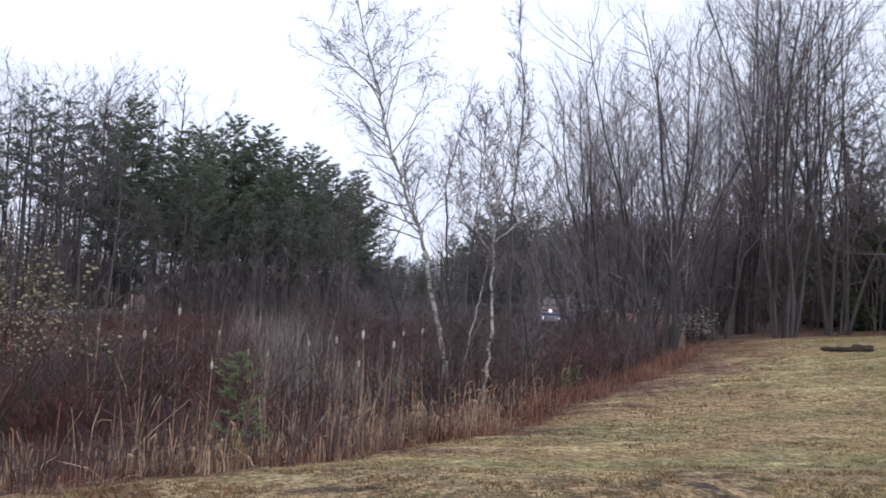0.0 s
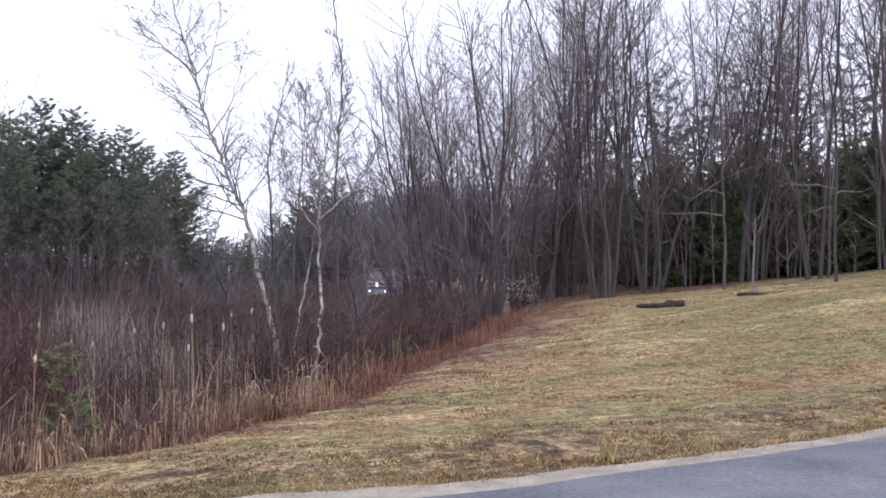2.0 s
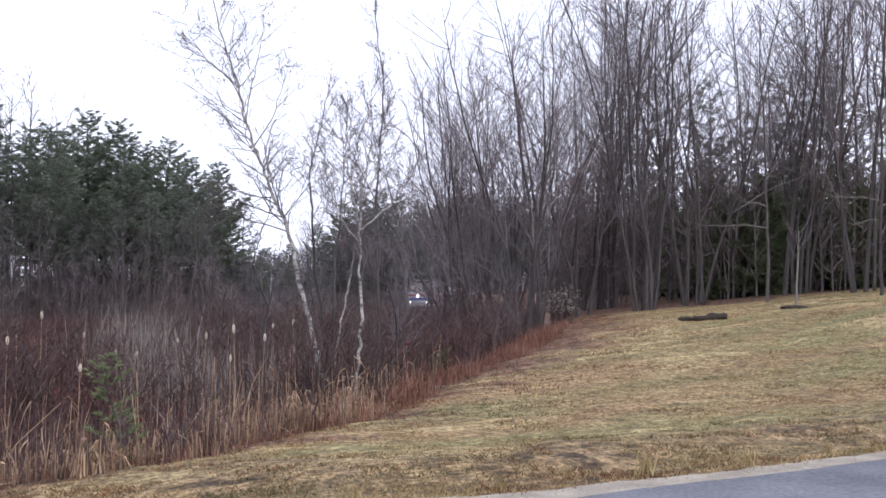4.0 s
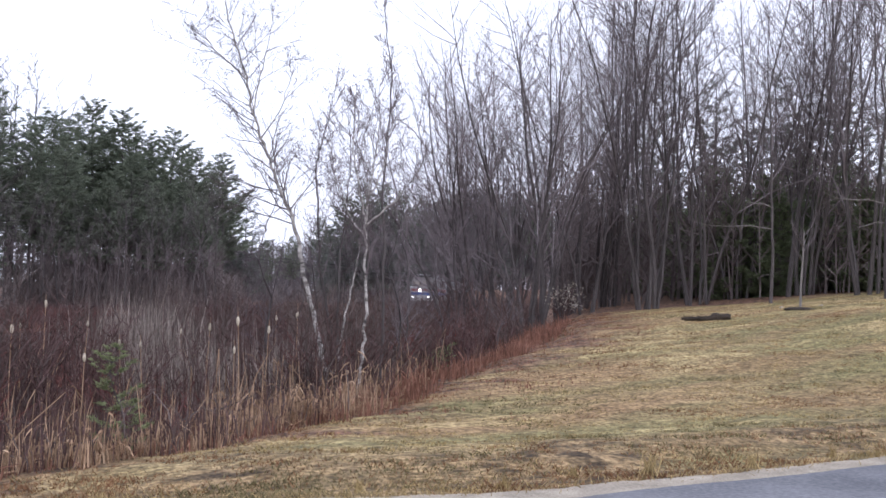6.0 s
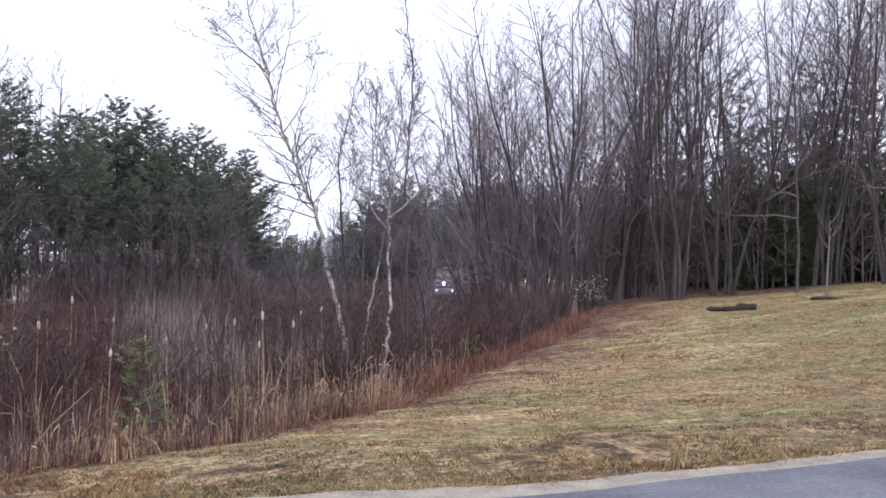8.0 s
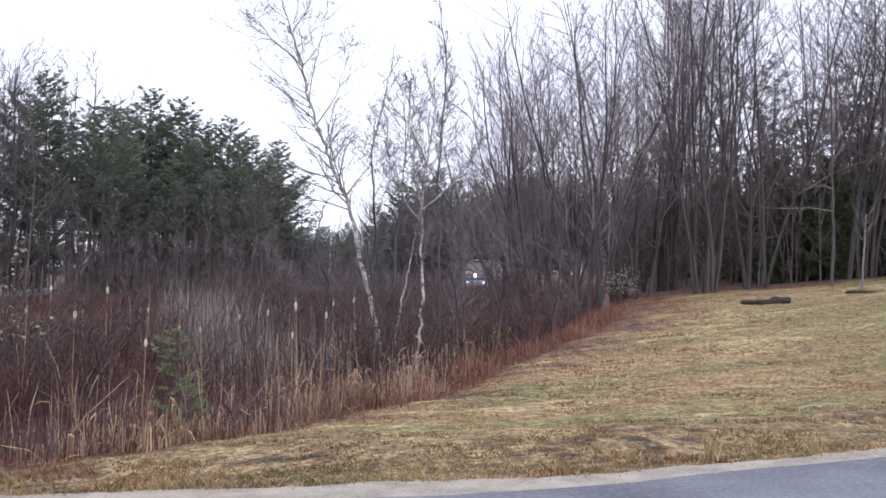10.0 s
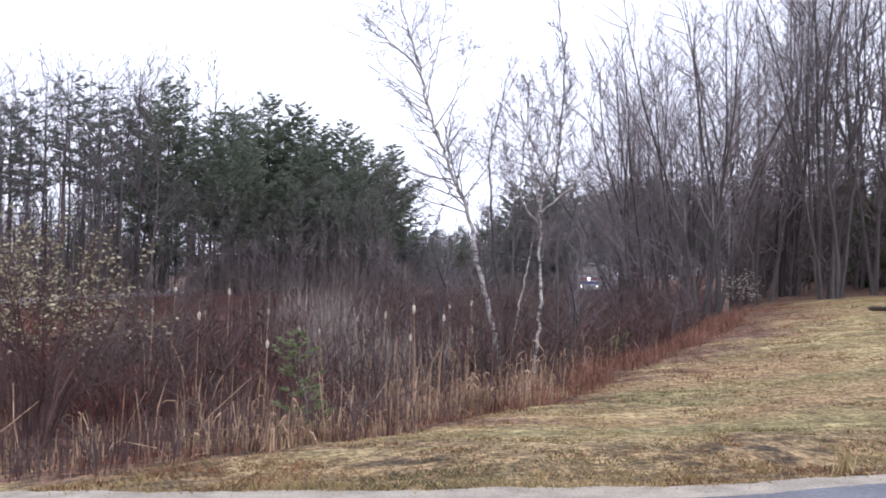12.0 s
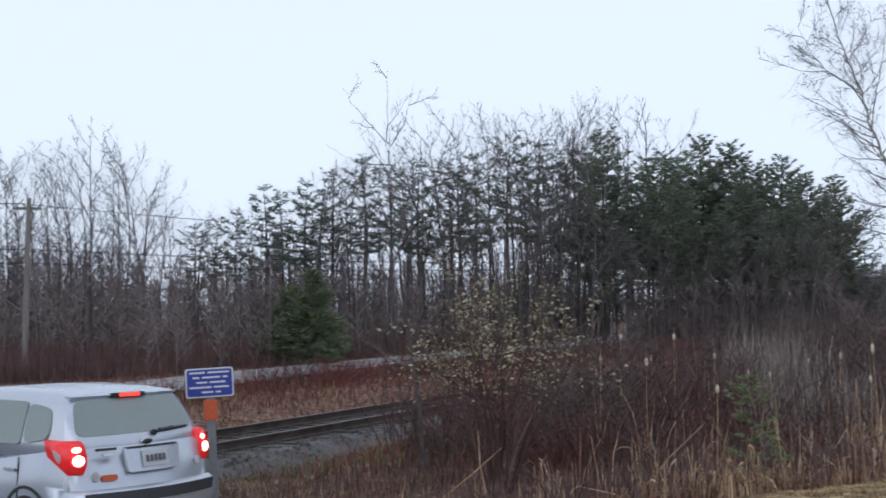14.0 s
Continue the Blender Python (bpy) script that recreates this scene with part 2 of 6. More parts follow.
def rod(bm, a, b, r0, r1=None, n=8):
    a, b = Vector(a), Vector(b)
    m = Matrix.Translation((a + b) / 2) @ (b - a).to_track_quat("Z", "Y").to_matrix().to_4x4()
    return bmesh.ops.create_cone(bm, cap_ends=True, segments=n, radius1=r0, radius2=r0 if r1 is None else r1, depth=(b - a).length, matrix=m)["verts"]


class Tubes:
    """Collects many thin tapering tubes into one mesh."""

    def __init__(self):
        self.v, self.f = [], []

    def add(self, pts, radii, n=3):
        base = len(self.v)
        k = len(pts)
        for i, (p, r) in enumerate(zip(pts, radii)):
            d = pts[min(i + 1, k - 1)] - pts[max(i - 1, 0)]
            d = d.normalized() if d.length > 1e-9 else Vector((0, 0, 1))
            s = d.cross(Vector((0.31, 0.95, 0.05))).normalized()
            u = d.cross(s)
            for j in range(n):
                w = 2 * math.pi * j / n
                self.v.append(p + s * (math.cos(w) * r) + u * (math.sin(w) * r))
        for i in range(k - 1):
            for j in range(n):
                a, b = base + i * n + j, base + i * n + (j + 1) % n
                self.f.append((a, b, b + n, a + n))

    def blade(self, root, tip, width, bend=None):
        """A narrow leaf, pointed at its tip, bent at its middle."""
        side = (tip - root).cross(Vector((random.uniform(-1, 1), random.uniform(-1, 1), 0.4)))
        side = side.normalized() * (width / 2) if side.length > 1e-6 else Vector((width / 2, 0, 0))
        mid = (root + tip) / 2 + (bend or Vector((0, 0, 0)))
        b = len(self.v)
        self.v += [root - side, root + side, mid + side, mid - side, tip]
        self.f += [(b, b + 1, b + 2, b + 3), (b + 3, b + 2, b + 4)]

    def needle(self, root, way, width):
        side = way.cross(Vector((random.uniform(-1, 1), random.uniform(-1, 1), 0.8)))
        side = side.normalized() * (width / 2) if side.length > 1e-6 else Vector((width / 2, 0, 0))
        b = len(self.v)
        self.v += [root - side, root + side, root + way]
        self.f.append((b, b + 1, b + 2))

    def mesh(self, name, mat):
        me = mesh_from(name, self.v, self.f, mat)
        return me


def jitter(rnd, s):
    return Vector((rnd.gauss(0, s), rnd.gauss(0, s), rnd.gauss(0, s)))


def grow(rnd, out, start, way, length, radius, level, spec, least=0.0038):
    """One limb and, from it, the next finer ones. spec[level]: steps, wobble, uplift, children, angle, share, from, sides."""
    steps, wobble, lift, kids, angle, share, low, sides = spec[level]
    pts, radii, p, d = [start.copy()], [radius], start.copy(), way.normalized()
    ways = [d.copy()]
    tip = 0.14 if level == 0 else 0.25
    for i in range(steps):
        d = (d + jitter(rnd, wobble) + Vector((0, 0, lift))).normalized()
        p = p + d * (length / steps)
        pts.append(p.copy())
        ways.append(d.copy())
        radii.append(radius * (1 - (1 - tip) * (i + 1) / steps))
    out.append((level, pts, radii, sides))
    if level + 1 < len(spec):
        for c in range(kids):
            f = low + (1 - low) * (c + rnd.random()) / kids
            i = min(int(f * steps), steps - 1)
            q = pts[i].lerp(pts[i + 1], f * steps - i)
            axis = ways[i].cross(Vector((rnd.uniform(-1, 1), rnd.uniform(-1, 1), rnd.uniform(-1, 1)))).normalized()
            a = radians(angle * rnd.uniform(0.65, 1.3))
            w = Matrix.Rotation(a, 3, axis) @ ways[i]
            grow(rnd, out, q, w, length * share * rnd.uniform(0.7, 1.2) * (1.15 - 0.55 * f), max(radius * (1 - 0.6 * f) * 0.5, least), level + 1, spec, least)


def split_tubes(limbs, cut=0):
    a, b = Tubes(), Tubes()
    for level, pts, radii, sides in limbs:
        if level == 3:
            b.needle(pts[0], pts[-1] - pts[0], radii[0] * 1.9)
        else:
            (a if level <= cut else b).add(pts, radii, sides)
    return a, b


def tree_thing(name, limbs, bark, twig, label, category, cut=0, group=""):
    top = tagged(new(name), label, category, group)
    a, b = split_tubes(limbs, cut)
    part_mesh("trunk", a.mesh("trunk", bark), top)
    part_mesh("crown", b.mesh("crown", twig), top, "bare branches and fine twigs")
    return top


def place(x, y, sink=0.05):
    return Vector((x, y, float(ground_z(x, y)) - sink))


# ---- ground: one sheet to the horizon, fine near the road and the lawn ----
def stops(*spans):
    s = [spans[0][0]]
    for a, b, step in spans:
        s += list(np.linspace(a, b, max(int(round((b - a) / step)), 1) + 1)[1:])
    return np.array(s)


gx = stops((-2500, -300, 220), (-300, -60, 12), (-60, -14, 2), (-14, -4, 0.4), (-4, 14, 0.16), (14, 24, 0.4), (24, 80, 2.5), (80, 300, 15), (300, 2500, 220))
gy = stops((-2500, -200, 230), (-200, -10, 10), (-10, 6, 0.8), (6, 9, 0.4), (9, 24, 0.16), (24, 42, 0.4), (42, 130, 3), (130, 300, 15), (300, 2500, 220))
X, Y = np.meshgrid(gx, gy)
Z = ground_z(X, Y)
# uneven turf, tussocks and mower ruts
near = ramp(0.1, 1.2, Y - verge(X)) * (1 - ramp(34, 40, Y)) * (np.abs(X) < 30)
turf = [noise.noise(Vector((x * 1.3, y * 2.1, 0))) * 0.03 + noise.noise(Vector((x * 3.7, y * 4.6, 5))) * 0.022 for x, y in zip(X.ravel(), Y.ravel())]
Z = Z + near * np.array(turf).reshape(Z.shape)
nx, ny = len(gx), len(gy)
verts = np.stack([X.ravel(), Y.ravel(), Z.ravel()], 1)
idx = np.arange(nx * ny).reshape(ny, nx)
quads = np.stack([idx[:-1, :-1], idx[:-1, 1:], idx[1:, 1:], idx[1:, :-1]], -1).reshape(-1, 4)
ground_mesh = mesh_from("ground", verts.tolist(), quads.tolist(), GROUND)
ground_mesh.polygons.foreach_set("use_smooth", [True] * len(ground_mesh.polygons))
edge = X - lawn_edge(Y)
wild = np.maximum(1 - ramp(-0.9, 0.9 + 2.6 * ramp(16, 24, Y), edge + 0.4 * np.sin(2.3 * Y) + 0.3 * np.sin(5.1 * Y + X) + 0.25 * np.sin(9.1 * Y - 3 * X)), ramp(33, 37, Y - 0.1 * X + 0.5 * np.sin(X)))
wild = np.where(Y < verge(X) + 0.3, 0, wild)
layer = ground_mesh.attributes.new("litter", "FLOAT", "POINT")
layer.data.foreach_set("value", wild.ravel().astype(np.float32))
strip = (1 - ramp(0.9, 3.2, Y - verge(X) + 0.35 * np.sin(1.7 * X) + 0.2 * np.sin(4.3 * X + 1)))
layer = ground_mesh.attributes.new("roadside", "FLOAT", "POINT")
layer.data.foreach_set("value", np.where(Y < verge(X) - 9, 0, strip).ravel().astype(np.float32))
ground = tagged(new("ground", ground_mesh), "dry mown lawn sloping into dark leaf litter of a wet thicket", "ground", kind="structure")


def ribbon(name, xs, low, high, lift, mat, label, category, cols=6):
    """A strip between two lines y = low(x) and y = high(x) that lies on the ground."""
    v, f = [], []
    for x in xs:
        for j in range(cols + 1):
            y = float(low(x) + (high(x) - low(x)) * j / cols)
            v.append((float(x), y, float(ground_z(x, y)) + lift))
    c = cols + 1
    for i in range(len(xs) - 1):
        for j in range(cols):
            f.append((i * c + j, (i + 1) * c + j, (i + 1) * c + j + 1, i * c + j + 1))
    me = mesh_from(name, v, f, mat)
    me.polygons.foreach_set("use_smooth", [True] * len(me.polygons))
    return tagged(new(name, me), label, category, kind="structure")


def ragged(x):
    return 0.03 * math.sin(3.1 * x) + 0.02 * math.sin(7.7 * x + 1) + 0.025 * math.sin(17.3 * x)


road_x = np.concatenate([np.linspace(-60, -10, 60), np.linspace(-9.7, 14, 160), np.linspace(14.5, 120, 90)])
ribbon("gravel_shoulder", road_x, lambda x: verge(x) - 8.0, lambda x: verge(x) + ragged(x), 0.012, GRAVEL, "pale sandy gravel shoulder beside the road", "shoulder", 8)
ribbon("road", road_x, lambda x: verge(x) - 7.2, lambda x: verge(x) - float(np.interp(x, (-4, 0, 3), (0.95, 0.75, 0.5))) + 0.3 * ragged(x), 0.035, ASPHALT, "worn blue-grey asphalt country road", "road", 8)


# ---- railway ----
def smooth_line(points, step=0.5):
    """A smooth line through plan points, in even steps: place and heading."""
    p = [Vector((*q, 0)) for q in points]
    p = [p[0] * 2 - p[1]] + p + [p[-1] * 2 - p[-2]]
    fine = []
    for i in range(1, len(p) - 2):
        for k in range(40):
            t = k / 40
            fine.append(0.5 * ((2 * p[i]) + (p[i + 1] - p[i - 1]) * t + (2 * p[i - 1] - 5 * p[i] + 4 * p[i + 1] - p[i + 2]) * t * t + (3 * p[i] - p[i - 1] - 3 * p[i + 1] + p[i + 2]) * t ** 3))
    d = [0.0]
    for a, b in zip(fine, fine[1:]):
        d.append(d[-1] + (b - a).length)
    s = np.arange(0, d[-1], step)
    xy = np.stack([np.interp(s, d, [q.x for q in fine]), np.interp(s, d, [q.y for q in fine])], 1)
    h = np.gradient(xy, axis=0)
    return s, xy, h / np.linalg.norm(h, axis=1)[:, None]


RAIL_Z = -0.42
track_s, track_xy, track_way = smooth_line(((-13.6, -30), (-12.9, 0), (-12.3, 18), (-11.7, 34), (-10.0, 52), (-6.2, 66), (-3.2, 76), (3.6, 105), (14.3, 157), (28, 215), (42, 270)))


def on_track(s):
    """Place on the rails' level and heading (degrees about z from +y) at s metres along the line."""
    x, y = np.interp(s, track_s, track_xy[:, 0]), np.interp(s, track_s, track_xy[:, 1])
    hx, hy = np.interp(s, track_s, track_way[:, 0]), np.interp(s, track_s, track_way[:, 1])
    return float(x), float(y), math.degrees(math.atan2(-hx, hy))


def sweep(name, profile, mat, z0, closed=False):
    """A cross-section (across, up) drawn along the track."""
    v, f, c = [], [], len(profile)
    for (x, y), (hx, hy) in zip(track_xy, track_way):
        for a, u in profile:
            v.append((x + hy * a, y - hx * a, z0 + u))
    for i in range(len(track_xy) - 1):
        for j in range(c if closed else c - 1):
            k = (j + 1) % c
            f.append((i * c + j, i * c + k, (i + 1) * c + k, (i + 1) * c + j))
    return mesh_from(name, v, f, mat)


railway = tagged(new("railway_track"), "single rusty railway track on grey crushed stone", "railway track", kind="structure")
part_mesh("ballast_bed", sweep("ballast_bed", ((-2.5, -0.56), (-2.1, -0.36), (-1.6, -0.2), (-1.3, -0.185), (0, -0.19), (1.3, -0.185), (1.6, -0.2), (2.1, -0.36), (2.5, -0.56)), BALLAST, RAIL_Z), railway, "grey crushed stone ballast")
for side in (-0.755, 0.755):
    head = [(side + a, u) for a, u in ((-0.07, -0.17), (0.07, -0.17), (0.07, -0.15), (0.012, -0.135), (0.012, -0.045), (0.036, -0.035), (0.036, -0.004), (0.026, 0), (-0.026, 0), (-0.036, -0.004), (-0.036, -0.035), (-0.012, -0.045), (-0.012, -0.135), (-0.07, -0.15))]
    part_mesh("rail", sweep("rail", head, RAIL, RAIL_Z, True), railway, "brown rusty steel rail")
bm = bmesh.new()
box(bm, -1.28, 1.28, -0.11, 0.11, -0.09, 0.09, 0.012)
tie_mesh = bpy.data.meshes.new("tie")
bm.to_mesh(tie_mesh)
bm.free()
tie_mesh.materials.append(TIE)
for k in range(150):
    x, y, h = on_track(33 + 0.55 * k)
    tie = part_mesh("tie", tie_mesh, railway)
    tie.matrix_world = pose(x, y, RAIL_Z - 0.255, random.uniform(-1, 1), random.uniform(-1, 1), h + random.uniform(-2, 2))


def pebbles():
    """Loose ballast stones, thickest along the near side of the track."""
    t = Tubes()
    rnd = random.Random(5)
    for k in range(5200):
        x, y, h = on_track(rnd.uniform(38, 75))
        a = rnd.uniform(-2.2, 2.5)
        q = Vector((x + a, y, RAIL_Z - 0.19 - max(0, abs(a) - 1.6) * 0.35))
        r = rnd.uniform(0.025, 0.07)
        b = len(t.v)
        t.v += [q + Vector((r * rnd.uniform(.6, 1), 0, 0)), q + Vector((0, r, 0)), q + Vector((-r, 0, r * .2)), q + Vector((0, -r * rnd.uniform(.6, 1), 0)), q + Vector((rnd.uniform(-.3, .3) * r, 0, r * 0.9))]
        t.f += [(b, b + 1, b + 4), (b + 1, b + 2, b + 4), (b + 2, b + 3, b + 4), (b + 3, b, b + 4)]
    return tagged(new("ballast_stones", t.mesh("ballast_stones", BALLAST)), "loose grey crushed stones beside the rails", "stones", kind="stuff")


pebbles()

# ---- the road beyond the track ----
far_s, far_xy, far_way = smooth_line(((-21, -20), (-22.5, 10), (-24.0, 28), (-25.6, 40), (-26.6, 54), (-27.2, 70), (-27.5, 85), (-29, 105), (-33, 130)), 1.0)
v, f = [], []
for (x, y), (hx, hy) in zip(far_xy, far_way):
    for a in (-2.3, -0.8, 0.8, 2.3):
        v.append((x + hy * a, y - hx * a, -0.46 + 0.03 * (1 - (a / 2.3) ** 2)))
for i in range(len(far_xy) - 1):
    for j in range(3):
        f.append((i * 4 + j, i * 4 + j + 1, i * 4 + j + 5, i * 4 + j + 4))
tagged(new("far_road", mesh_from("far_road", v, f, FAR_ROAD)), "pale wet asphalt road beyond the railway", "road", kind="structure")


# ---- bare woods ----
# steps, wobble, uplift, children, angle, share of length, lowest child, sides
FOREST = [(9, 0.035, 0.01, 15, 42, 0.32, 0.28, 6), (5, 0.09, 0.07, 7, 38, 0.5, 0.2, 3), (3, 0.12, 0.05, 8, 40, 0.55, 0.15, 3), (1, 0.14, 0.03, 0, 0, 0, 0, 3)]
POLE_TREE = [(9, 0.03, 0.01, 15, 48, 0.22, 0.36, 6), (4, 0.1, 0.06, 6, 40, 0.5, 0.2, 3), (3, 0.14, 0.04, 6, 42, 0.5, 0.15, 3), (1, 0.14, 0.03, 0, 0, 0, 0, 3)]
VASE = [(12, 0.06, 0.0, 13, 40, 0.36, 0.24, 6), (7, 0.13, 0.07, 8, 40, 0.46, 0.18, 4), (4, 0.16, 0.06, 9, 42, 0.5, 0.12, 3), (1, 0.13, 0.03, 0, 0, 0, 0, 3)]


def forest_tree(seed, height, radius, spec, label, least=0.0034, twig=None):
    rnd = random.Random(seed)
    limbs = []
    grow(rnd, limbs, Vector((0, 0, -0.1)), Vector((rnd.uniform(-.04, .04), rnd.uniform(-.04, .04), 1)), height, radius, 0, spec, least)
    return tree_thing("bare_tree", limbs, BARK, twig or TWIG, label, "tree", 0, "bare woodland trees")


def vase_tree(seed, height, stems, lean, label):
    rnd = random.Random(seed)
    limbs = []
    for k in range(stems):
        a = 2 * math.pi * (k + rnd.random() * 0.6) / stems
        s = lean * rnd.uniform(0.35, 1.0)
        grow(rnd, limbs, Vector((0.3 * math.cos(a), 0.3 * math.sin(a), -0.1)), Vector((s * math.cos(a), s * math.sin(a), 1)), height * rnd.uniform(0.75, 1.05), rnd.uniform(0.042, 0.072), 0, VASE, 0.0036)
    return tree_thing("many_stemmed_tree", limbs, BARK, TWIG, label, "tree", 0, "bare woodland trees")


vase = [vase_tree(11, 10.0, 9, 0.27, "bare many-stemmed tree with a dense rounded crown at the lawn's edge"),
        vase_tree(12, 13.8, 8, 0.14, "tall bare many-stemmed tree with steep limbs at the wood's edge"),
        vase_tree(13, 12.0, 4, 0.16, "bare many-stemmed tree with steep limbs at the wood's edge")]
wood = [forest_tree(21, 14.5, 0.1, FOREST, "tall bare woodland tree with ascending limbs"),
        forest_tree(22, 13.0, 0.09, FOREST, "bare woodland tree with a narrow crown"),
        forest_tree(23, 12.0, 0.065, POLE_TREE, "slender bare pole-like woodland tree"),
        forest_tree(24, 14.0, 0.08, POLE_TREE, "slender tall bare woodland tree")]
FAR_TREE = [(7, 0.04, 0.01, 15, 40, 0.32, 0.3, 5), (3, 0.1, 0.07, 5, 38, 0.5, 0.2, 3), (2, 0.13, 0.05, 6, 40, 0.5, 0.15, 3), (1, 0.1, 0, 0, 0, 0, 0, 3)]
far_wood = [forest_tree(25, 14.5, 0.12, FAR_TREE, "bare tree in the far wood with ascending limbs", 0.013, FARBRANCH), forest_tree(26, 13.0, 0.1, FAR_TREE, "bare tree in the far wood with a narrow crown", 0.013, FARBRANCH),
            forest_tree(27, 12.0, 0.09, FAR_TREE, "slender bare tree in the far wood", 0.013, FARBRANCH), forest_tree(28, 14.0, 0.1, FAR_TREE, "tall bare tree in the far wood", 0.013, FARBRANCH)]


def polar(az, d):
    return d * math.sin(radians(az)), d * math.cos(radians(az))


def stand(thing, x, y, turn=0.0, size=1.0, lean=0.0, first=[]):
    m = Matrix.Translation(place(x, y)) @ pose(0, 0, 0, lean, 0, turn) @ Matrix.Diagonal((size, size, size, 1))
    if thing.name not in first:
        first.append(thing.name)
        thing.matrix_basis = m
        return thing
    c = copy_thing(thing, m)
    c.scale = (size, size, size)
    return c


# the many-stemmed trees where thicket, lawn and wood meet
for k, az, d, turn, size in ((0, 10.7, 36, 200, 1.04), (0, 9.5, 38.5, 140, 0.84), (0, 8.0, 38, -90, 1.0), (0, 7.2, 42, 260, 0.95), (1, 16.3, 37.5, 200, 1.0), (2, 13.3, 39, 0, 0.92), (2, 12.2, 43, 70, 0.95), (1, 14.4, 43, 75, 0.9), (2, 18.6, 40, 110, 1.1),
                             (2, 20.6, 43, 300, 1.0), (1, 23.6, 42, 90, 0.95), (2, 26.4, 40, 240, 1.15), (1, 29.5, 43, 30, 1.0), (2, 21.8, 46, 15, 1.0)):
    stand(vase[k], *polar(az, d), turn, size, 9 if turn == -90 else 0)
rnd = random.Random(3)
for k in range(44):
    az = 11 + 30 * ((k * 0.6180339) % 1.0)
    d = rnd.uniform(39, 48) if k % 2 else rnd.uniform(46, 72)
    stand(wood[rnd.choice((0, 1, 2, 2, 3, 3))], *polar(az, d), rnd.uniform(0, 360), rnd.uniform(0.85, 1.12), rnd.uniform(-3, 3))


# ---- pines ----
def pine(seed, height, bare, reach, density, needle, label, radius=0.2, name="pine_tree", tuft=0.44, droop=0.12, blades=14, pads=5.0, step=0.024, taper=0.62):
    """A pine: trunk, whorls of limbs above the bare part, and tufts of needles on the limbs' outer halves."""
    rnd = random.Random(seed)
    trunk, limbs, leaves = Tubes(), Tubes(), Tubes()
    thick = min(0.035, 0.0045 * height)
    axis = [Vector((0.25 * math.sin(0.5 * i + seed) * i / 10, 0.2 * math.sin(0.4 * i) * i / 10, -0.1 + (height + 0.1) * i / 10)) for i in range(11)]
    trunk.add(axis, [radius * (1 - 0.93 * i / 10) for i in range(11)], 6)

    def stem(h):
        i = min(int(h / height * 10), 9)
        return axis[i].lerp(axis[i + 1], h / height * 10 - i)

    h = bare * height
    turn = rnd.uniform(0, 6.28)
    while h < height * 0.985:
        f = (h / height - bare) / (1 - bare)
        span = reach * (1 - f) ** taper * (0.65 + 0.35 * min(1, f * 3)) * rnd.uniform(0.55, 1.2) + min(0.35, 0.05 * height)
        turn += rnd.uniform(0.4, 1.2)
        boughs = rnd.choice((4, 5, 6))
        for k in range(boughs):
            if rnd.random() > density + 0.15:
                continue
            a = turn + 2 * math.pi * (k + rnd.uniform(-.3, .3)) / boughs
            s = span * rnd.uniform(0.45, 1.25)
            out = Vector((math.cos(a), math.sin(a), 0))
            across = Vector((-out.y, out.x, 0))
            p0 = stem(min(h + rnd.uniform(-.15, .15) * min(1, height / 6), height * 0.99))
            pts = [p0 + out * (s * q) + Vector((0, 0, s * (0.5 * f * q - droop * math.sin(2.4 * q) + 0.25 * q * q))) for q in (0, 0.35, 0.7, 1.0)]
            limbs.add(pts, [thick * (1 - f * .6), thick * 0.7, thick * 0.4, thick * 0.17], 3)
            size = tuft * (1 - 0.4 * f * f)
            # sprays lie flat to both sides of the bough, with air between one bough and the next
            for c in range(max(3, int(s * pads * density))):
                q = 0.22 + 0.82 * rnd.random() ** 0.8
                i = min(int(q * 3), 2)
                at = pts[i].lerp(pts[i + 1], min(q * 3 - i, 1)) + across * rnd.gauss(0, 0.17 * s * (1.15 - 0.6 * q)) + Vector((0, 0, rnd.gauss(0.04, .06))) * min(1, s * .5)
                for b in range(blades):
                    a2 = rnd.uniform(0, 6.28)
                    w = Vector((math.cos(a2), math.sin(a2), rnd.gauss(0.3, 0.25))) + out * 0.5
                    leaves.needle(at + Vector((rnd.gauss(0, .1), rnd.gauss(0, .1), rnd.gauss(0, .05))) * size * 2, w * size * rnd.uniform(0.45, 1.0), size * 0.2)
        h += height * step * rnd.uniform(0.7, 1.5)
    top = tagged(new(name), label, "tree", "pines")
    part_mesh("trunk", trunk.mesh("trunk", BARK), top)
    part_mesh("branchwork", limbs.mesh("branchwork", BARK), top)
    part_mesh("crown", leaves.mesh("crown", needle), top, "dark green tufted needles")
    return top


random.seed(7)
pines = [pine(31, 17.5, 0.34, 3.9, 1.3, NEEDLE, "tall dense dark green pine beyond the thicket", tuft=0.46, pads=6.0, step=0.029),
         pine(32, 16.0, 0.38, 3.7, 1.25, NEEDLE, "dense dark green pine with a ragged crown", tuft=0.46, pads=6.0, step=0.032),
         pine(33, 14.0, 0.5, 2.7, 0.8, NEEDLE_DULL, "thin pine with bare lower trunk and ragged crown", tuft=0.4, pads=6.0, step=0.045),
         pine(34, 13.0, 0.58, 2.3, 0.75, NEEDLE_DULL, "sparse pine with a long bare trunk", tuft=0.4, pads=6.0, step=0.045)]
